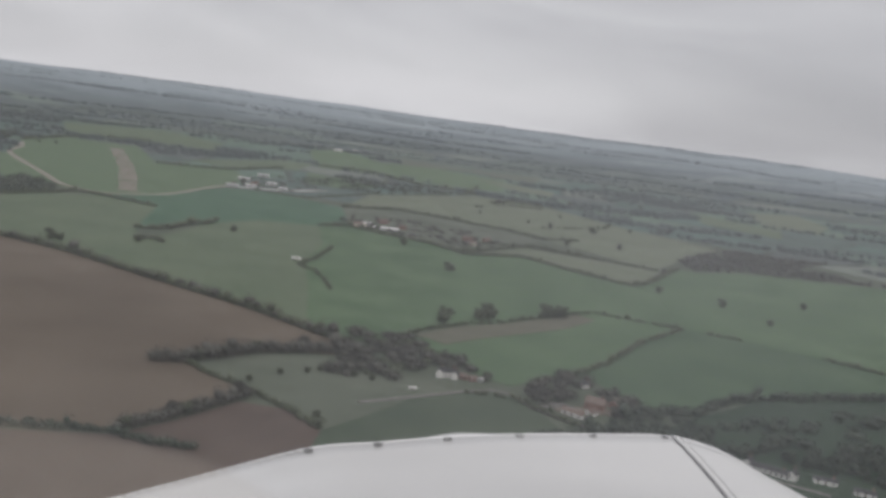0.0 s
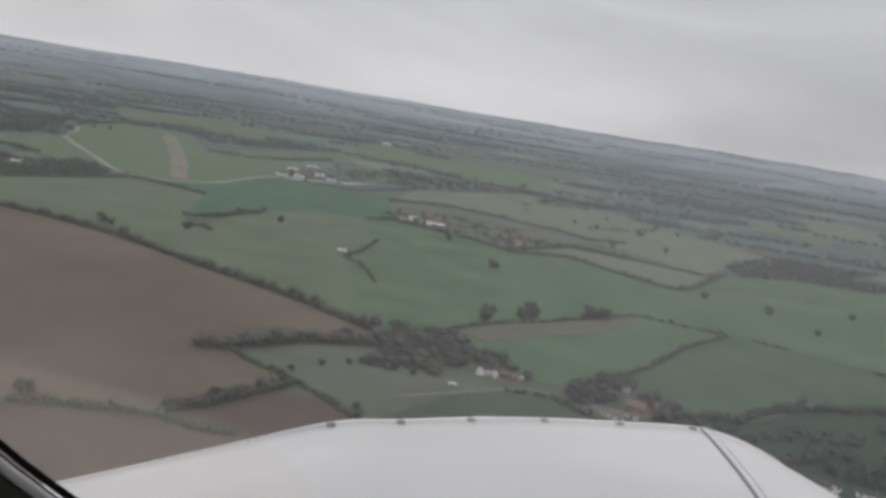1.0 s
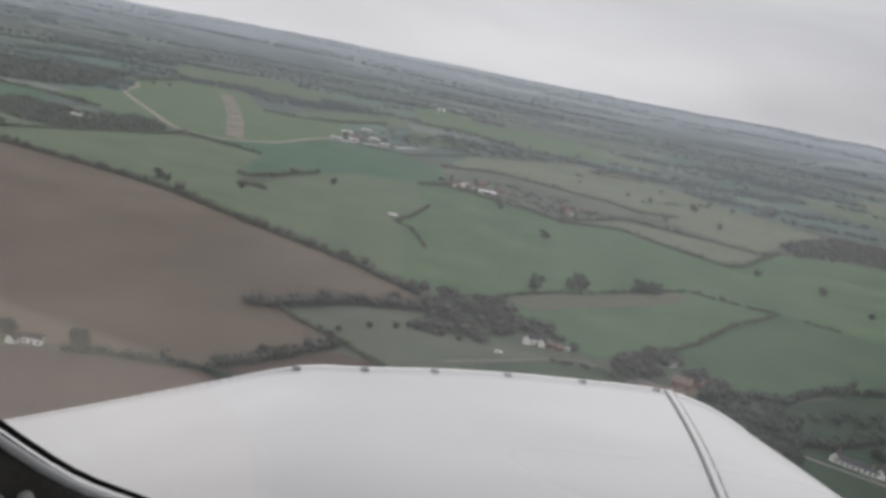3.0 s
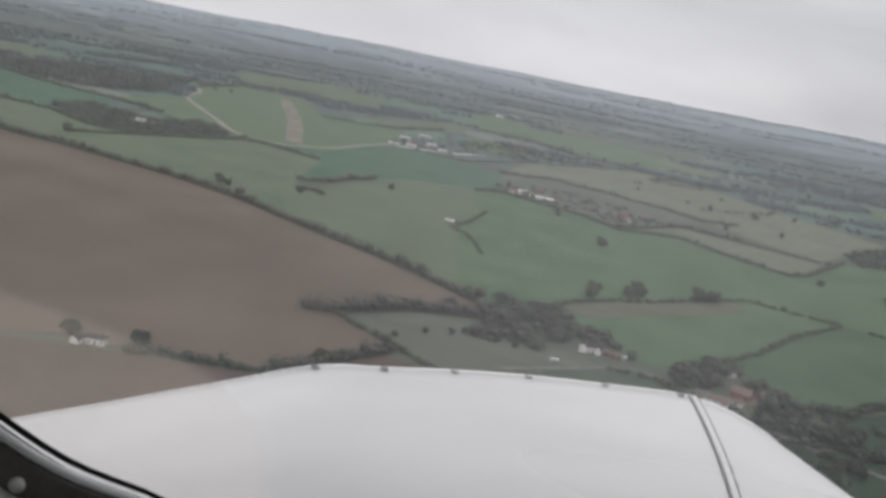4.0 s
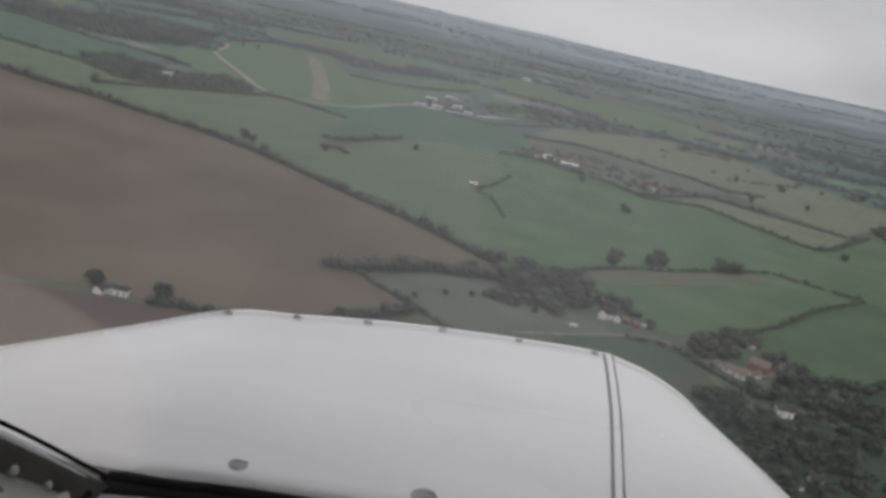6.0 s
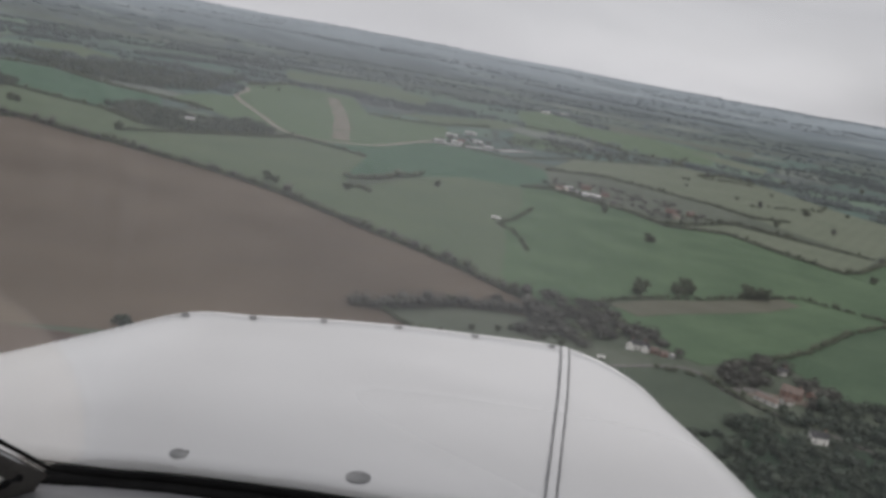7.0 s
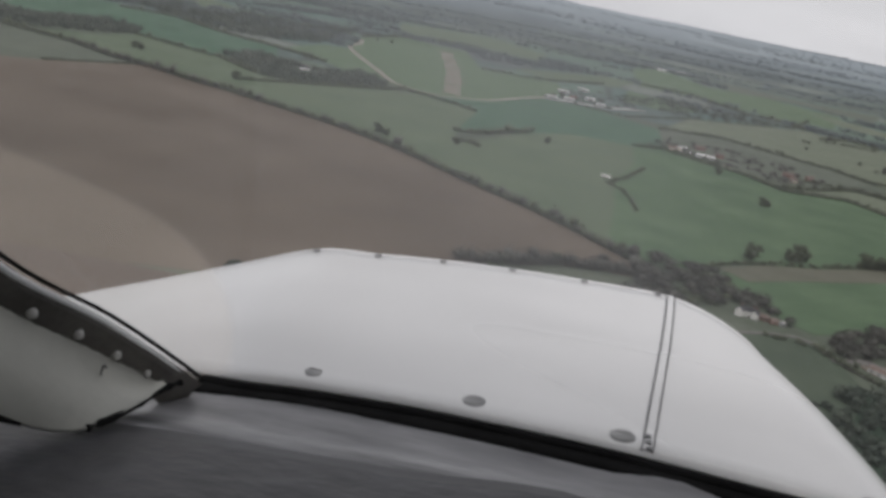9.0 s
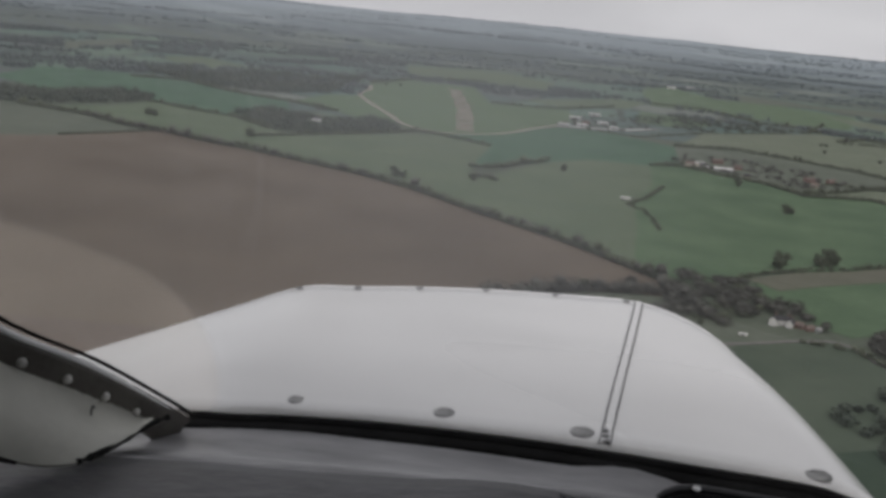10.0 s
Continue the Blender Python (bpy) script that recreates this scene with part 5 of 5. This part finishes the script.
# fuselage sides and belly below the cowling
side_l = [[Vector((-1.15, 1.249, -0.630)), Vector((-1.05, 0.970, -0.663)), Vector((-0.95, 0.4, -0.50)), Vector((-0.84, -1.2, -0.45))],
          [Vector((-1.10, 1.22, -1.05)), Vector((-1.04, 0.93, -1.15)), Vector((-0.86, 0.4, -1.2)), Vector((-0.86, -1.2, -1.2))]]
part("fuselage_side", loft(side_l, 0.004), PAINT, plane)
side_r = [[Vector((0.230, 1.270, -0.600)), Vector((0.440, 0.765, -0.600)), Vector((0.64, 0.4, -0.50)), Vector((0.66, -1.2, -0.45))],
          [Vector((0.22, 1.24, -1.05)), Vector((0.45, 0.76, -1.15)), Vector((0.64, 0.4, -1.2)), Vector((0.68, -1.2, -1.2))]]
part("fuselage_side", loft(side_r, 0.004), PAINT, plane)
# cabin shell out of view, added so the deck is lit through the windscreen
part("cabin_floor", box(1.5, 2.2, 0.03, -0.1, -0.1, -1.16, 0.005), LINING, plane)
part("firewall", box(1.2, 0.02, 0.72, -0.12, 0.72, -0.80, 0.004), LINING, plane)
part("cabin_rear", box(1.5, 0.03, 1.65, -0.1, -1.2, -0.35, 0.005), LINING, plane)
shell = []
for y in (0.275, -0.3, -0.8, -1.21):
    low = 0.0 if y > -0.5 else 0.02
    shell.append([Vector((x, y, z - low)) for x, z in [(-0.90, 0.20), (-0.86, 0.36), (-0.70, 0.49), (-0.40, 0.535), (-0.1, 0.545), (0.2, 0.535), (0.5, 0.49), (0.66, 0.36), (0.70, 0.20)]])
part("roof_skin", loft(shell, 0.003), PAINT, plane, "white painted cabin roof skin", smooth=True)
part("cabin_roof", box(1.46, 1.45, 0.03, -0.1, -0.46, 0.47, 0.008), LINING, plane)

# dark deck between the windscreen base and the coaming, with its rubber seal
seal_line = [p + Vector((0, -0.008, -0.004)) for p in back[13:66]]
part("windscreen_seal", tube(seal_line, [0.0075] * len(seal_line), 8), RUBBER, plane, "black rubber windscreen seal", smooth=True)
# black strip laid in for the shadow in the gap below the cowling edge
strip_far = [p + Vector((0, -0.010, -0.005)) for p in back[13:66]]
strip_near = [p + Vector((0, -0.037, -0.010)) for p in back[13:66]]
part("weather_strip", loft([strip_far, strip_near], 0.003), RUBBER, plane, "black strip for the shadowed gap under the cowling edge", smooth=True)
deck_far = smooth_line([(-0.56, 0.720, -0.428), (-0.40, 0.722, -0.386), (-0.206, 0.722, -0.350), (0.010, 0.722, -0.325), (0.180, 0.724, -0.315), (0.52, 0.74, -0.36)], 6)
deck_mid = smooth_line([(-0.58, 0.560, -0.385), (-0.40, 0.590, -0.365), (-0.22, 0.610, -0.346), (0.010, 0.640, -0.324), (0.180, 0.650, -0.314), (0.48, 0.67, -0.33)], 6)
deck_near = smooth_line([(-0.75, 0.400, -0.366), (-0.44, 0.450, -0.327), (-0.292, 0.490, -0.317), (-0.114, 0.530, -0.305), (0.057, 0.560, -0.287), (0.48, 0.60, -0.290)], 6)
part("deck", loft([deck_far, deck_mid, deck_near], 0.006), DECK, plane, "dark grey deck with painted sheen below the windscreen", smooth=True)
pad_rows = []
for dy, dz in [(0.004, 0.0006), (-0.02, 0.0038), (-0.05, 0.008), (-0.13, 0.018), (-0.21, 0.028), (-0.29, 0.040), (-0.33, 0.044), (-0.348, 0.030), (-0.352, -0.02), (-0.34, -0.15)]:
    pad_rows.append([p + Vector((0, dy, dz - 0.09 * max(0.0, min(1.0, (p.x - 0.05) / 0.09)) ** 1.5)) for p in deck_near])
part("coaming", loft(pad_rows, 0.006), VINYL, plane, "padded black vinyl coaming", smooth=True)
apron = [[p + Vector((0, dy, dz)) for p in deck_near if p.x > -0.06] for dy, dz in ((0.01, -0.006), (-0.05, -0.022), (-0.14, -0.05), (-0.30, -0.14))]
part("deck_apron", loft(apron, 0.004), VINYL, plane, "dark deck falling away beside the housing", smooth=True)
sill = [[Vector((-0.62, y, z)) for y in (0.05, 0.15, 0.27, 0.37)] for z in (-0.25, -0.36, -0.60)]
part("side_sill", loft(sill, 0.006), TRIM, plane, "grey trim below the side panel", smooth=True)
white_edge = smooth_line([(-0.45, 0.125, -0.268), (-0.356, 0.150, -0.264), (-0.302, 0.170, -0.263), (-0.247, 0.190, -0.263), (-0.17, 0.215, -0.262)], 5)
part("edge_strip", tube(white_edge, [0.0024] * len(white_edge), 8), EDGE, plane, "pale metal edge strip on the coaming", smooth=True)

# windscreen post: cream inner panel, grey strip with bolts, bright outer edge
POST = [Vector(p) for p in [(-0.440, 0.698, -0.370), (-0.440, 0.640, -0.329), (-0.456, 0.533, -0.253), (-0.504, 0.432, -0.184), (-0.618, 0.402, -0.104), (-0.72, 0.405, 0.00), (-0.80, 0.39, 0.17), (-0.84, 0.325, 0.46)]]
post_line = smooth_line(POST, 6)


def along_post(down, near):
    return [p + Vector((-0.35 * down, -near, -down)) for p in post_line]


part("windscreen_post", loft([along_post(0.0, 0.0), along_post(0.003, 0.012), along_post(0.012, 0.017), along_post(0.022, 0.021), along_post(0.023, 0.012)], 0.003), TRIM, plane, "grey metal windscreen post strip", smooth=False)
post = plane.children[-1]
part("outer_edge", tube([p + Vector((-0.001, -0.011, 0.0045)) for p in post_line], [0.0036] * len(post_line), 8), LIP, post, "bright metal outer edge", smooth=True)
part("dark_gap", tube([p + Vector((0, 0.001, 0.0070)) for p in post_line], [0.0024] * len(post_line), 6), RUBBER, post)
for s in [7.6 + 2.6 * k for k in range(9)]:
    k = int(s)
    p = post_line[k].lerp(post_line[k + 1], s - k) + Vector((-0.004, -0.0210, -0.0145))
    stud("bolt", p.x, p.y, p.z, 0.0056, 0.006, EDGE, post, (80, 0, 15))
panel_top = along_post(0.019, 0.011)[5:26:4]
panel_low = [Vector(p) for p in [(-0.400, 0.560, -0.314), (-0.388, 0.420, -0.302), (-0.432, 0.370, -0.290), (-0.460, 0.310, -0.245), (-0.480, 0.245, -0.170), (-0.52, 0.180, -0.05)]]
panel_mid = [a.lerp(b, 0.5) + Vector((-0.012, 0.010, 0.0)) for a, b in zip(panel_top, panel_low)]
panel_rows = [smooth_line(row, 5) for row in (panel_top, panel_mid, panel_low)]
panel_low = panel_rows[2]
part("side_panel", loft(panel_rows, 0.003), CREAM, plane, "chipped cream painted side panel", smooth=True)
panel = plane.children[-1]
part("edge_rubber", tube([p + Vector((0, -0.003, 0)) for p in panel_low[9:]], [0.0075 * min(1.0, 0.25 + 0.11 * k) for k in range(len(panel_low[9:]))], 8), RUBBER, panel, "black rubber edging", smooth=True)
hook = [(-0.436 + 0.007 * math.cos(a), 0.505 - 0.005 * math.cos(a), -0.300 + 0.015 * math.sin(a)) for a in [radians(70 + 25 * k) for k in range(9)]]
part("clip", tube(hook, [0.0013] * len(hook), 6), DULL, panel, "small bent wire clip", smooth=True)
ragged = np.random.default_rng(23)
torn = [Vector(p) + Vector((0, 0, ragged.uniform(-0.003, 0.002))) for p in [(-0.408, 0.600, -0.326), (-0.400, 0.560, -0.316), (-0.394, 0.510, -0.311), (-0.390, 0.460, -0.306), (-0.388, 0.420, -0.303)]]
torn_line = smooth_line(torn, 4)
part("torn_edge", tube(torn_line, [ragged.uniform(0.0012, 0.0048) for _ in torn_line], 6), RUBBER, panel, "torn dark sealant along the lower end")
part("cabin_wall", loft([[Vector((-0.86, 0.62, -0.44)), Vector((-0.88, -0.2, -0.40)), Vector((-0.88, -1.2, -0.40))], [Vector((-0.84, 0.62, -1.15)), Vector((-0.86, -0.2, -1.15)), Vector((-0.86, -1.2, -1.15))]], 0.01), LINING, plane)
part("cabin_wall", loft([[Vector((0.42, 0.80, -0.46)), Vector((0.64, -0.2, -0.40)), Vector((0.66, -1.2, -0.40))], [Vector((0.42, 0.80, -1.15)), Vector((0.64, -0.2, -1.15)), Vector((0.66, -1.2, -1.15))]], 0.01), LINING, plane)

# black housing with two bright screws at the windscreen base
ridge = smooth_line([(0.138, 0.575, -0.298), (0.164, 0.600, -0.268), (0.250, 0.640, -0.275), (0.420, 0.700, -0.290)], 5)
bulge = []
for dy, dz in [(0.012, -0.030), (0.006, -0.004), (-0.006, 0.001), (-0.014, -0.008), (-0.022, -0.007), (-0.045, -0.012), (-0.072, -0.028), (-0.084, -0.070)]:
    bulge.append([p + Vector((0.25 * dy * (1 if k < 6 else 0.3), dy * (0.55 + 0.45 * min(1, k / 6)), dz - 0.012 * max(0, 1 - k / 5))) for k, p in enumerate(ridge)])
bracket = part("bracket", loft(bulge, 0.003), HOUSING, plane, "smooth black housing with bright screws", smooth=True)
part("top_edge", tube([p + Vector((0, -0.003, 0.002)) for p in ridge[3:]], [0.0040] * len(ridge[3:]), 8), HOUSING, bracket, "glossy black rounded top edge", smooth=True)
part("groove", tube([p + Vector((0, -0.015, -0.004)) for p in ridge[3:]], [0.0042] * len(ridge[3:]), 6), RUBBER, bracket, smooth=True)
flap = [[Vector(p) for p in row] for row in [[(0.092, 0.556, -0.296), (0.124, 0.574, -0.286), (0.160, 0.588, -0.284)],
                                             [(0.094, 0.545, -0.294), (0.130, 0.556, -0.279), (0.166, 0.566, -0.282)],
                                             [(0.102, 0.528, -0.306), (0.140, 0.536, -0.297), (0.176, 0.546, -0.302)]]]
part("bracket_foot", loft(flap, 0.002), VINYL, bracket, "crumpled dark foot plate", smooth=True)
for x, y, z in [(0.182, 0.600, -0.2635), (0.200, 0.577, -0.2730)]:
    stud("screw", x, y, z, 0.0042, 0.0034, LIP, bracket)
stud("screw", 0.134, 0.558, -0.2790, 0.0078, 0.0030, STEEL, bracket, (0, 12, 25), wide=1.7)

# windscreen
top_edge = smooth_line([(-0.84, 0.33, 0.46), (-0.74, 0.345, 0.465), (-0.60, 0.355, 0.465), (-0.45, 0.36, 0.465), (-0.36, 0.363, 0.465), (-0.25, 0.365, 0.465), (0.0, 0.36, 0.465), (0.30, 0.34, 0.465), (0.64, 0.26, 0.46)], 6)
low_edge = smooth_line([(-0.86, 0.42, 0.06), (-0.71, 0.43, -0.170), (-0.575, 0.54, -0.315), (-0.475, 0.725, -0.386), (-0.40, 0.756, -0.368), (-0.25, 0.750, -0.338), (0.0, 0.748, -0.305), (0.22, 0.755, -0.290), (0.42, 0.775, -0.31)], 6)
screen_rows = []
for k in range(9):
    s = k / 8
    screen_rows.append([a.lerp(b, s) + Vector((0, 0.05 * math.sin(math.pi * s), 0.02 * math.sin(math.pi * s))) for a, b in zip(low_edge, top_edge)])
screen = part("windscreen", loft(screen_rows), ACRYLIC, plane, "clear acrylic windscreen with dust and a painted-in pale reflection", smooth=True)
screen.visible_shadow = False
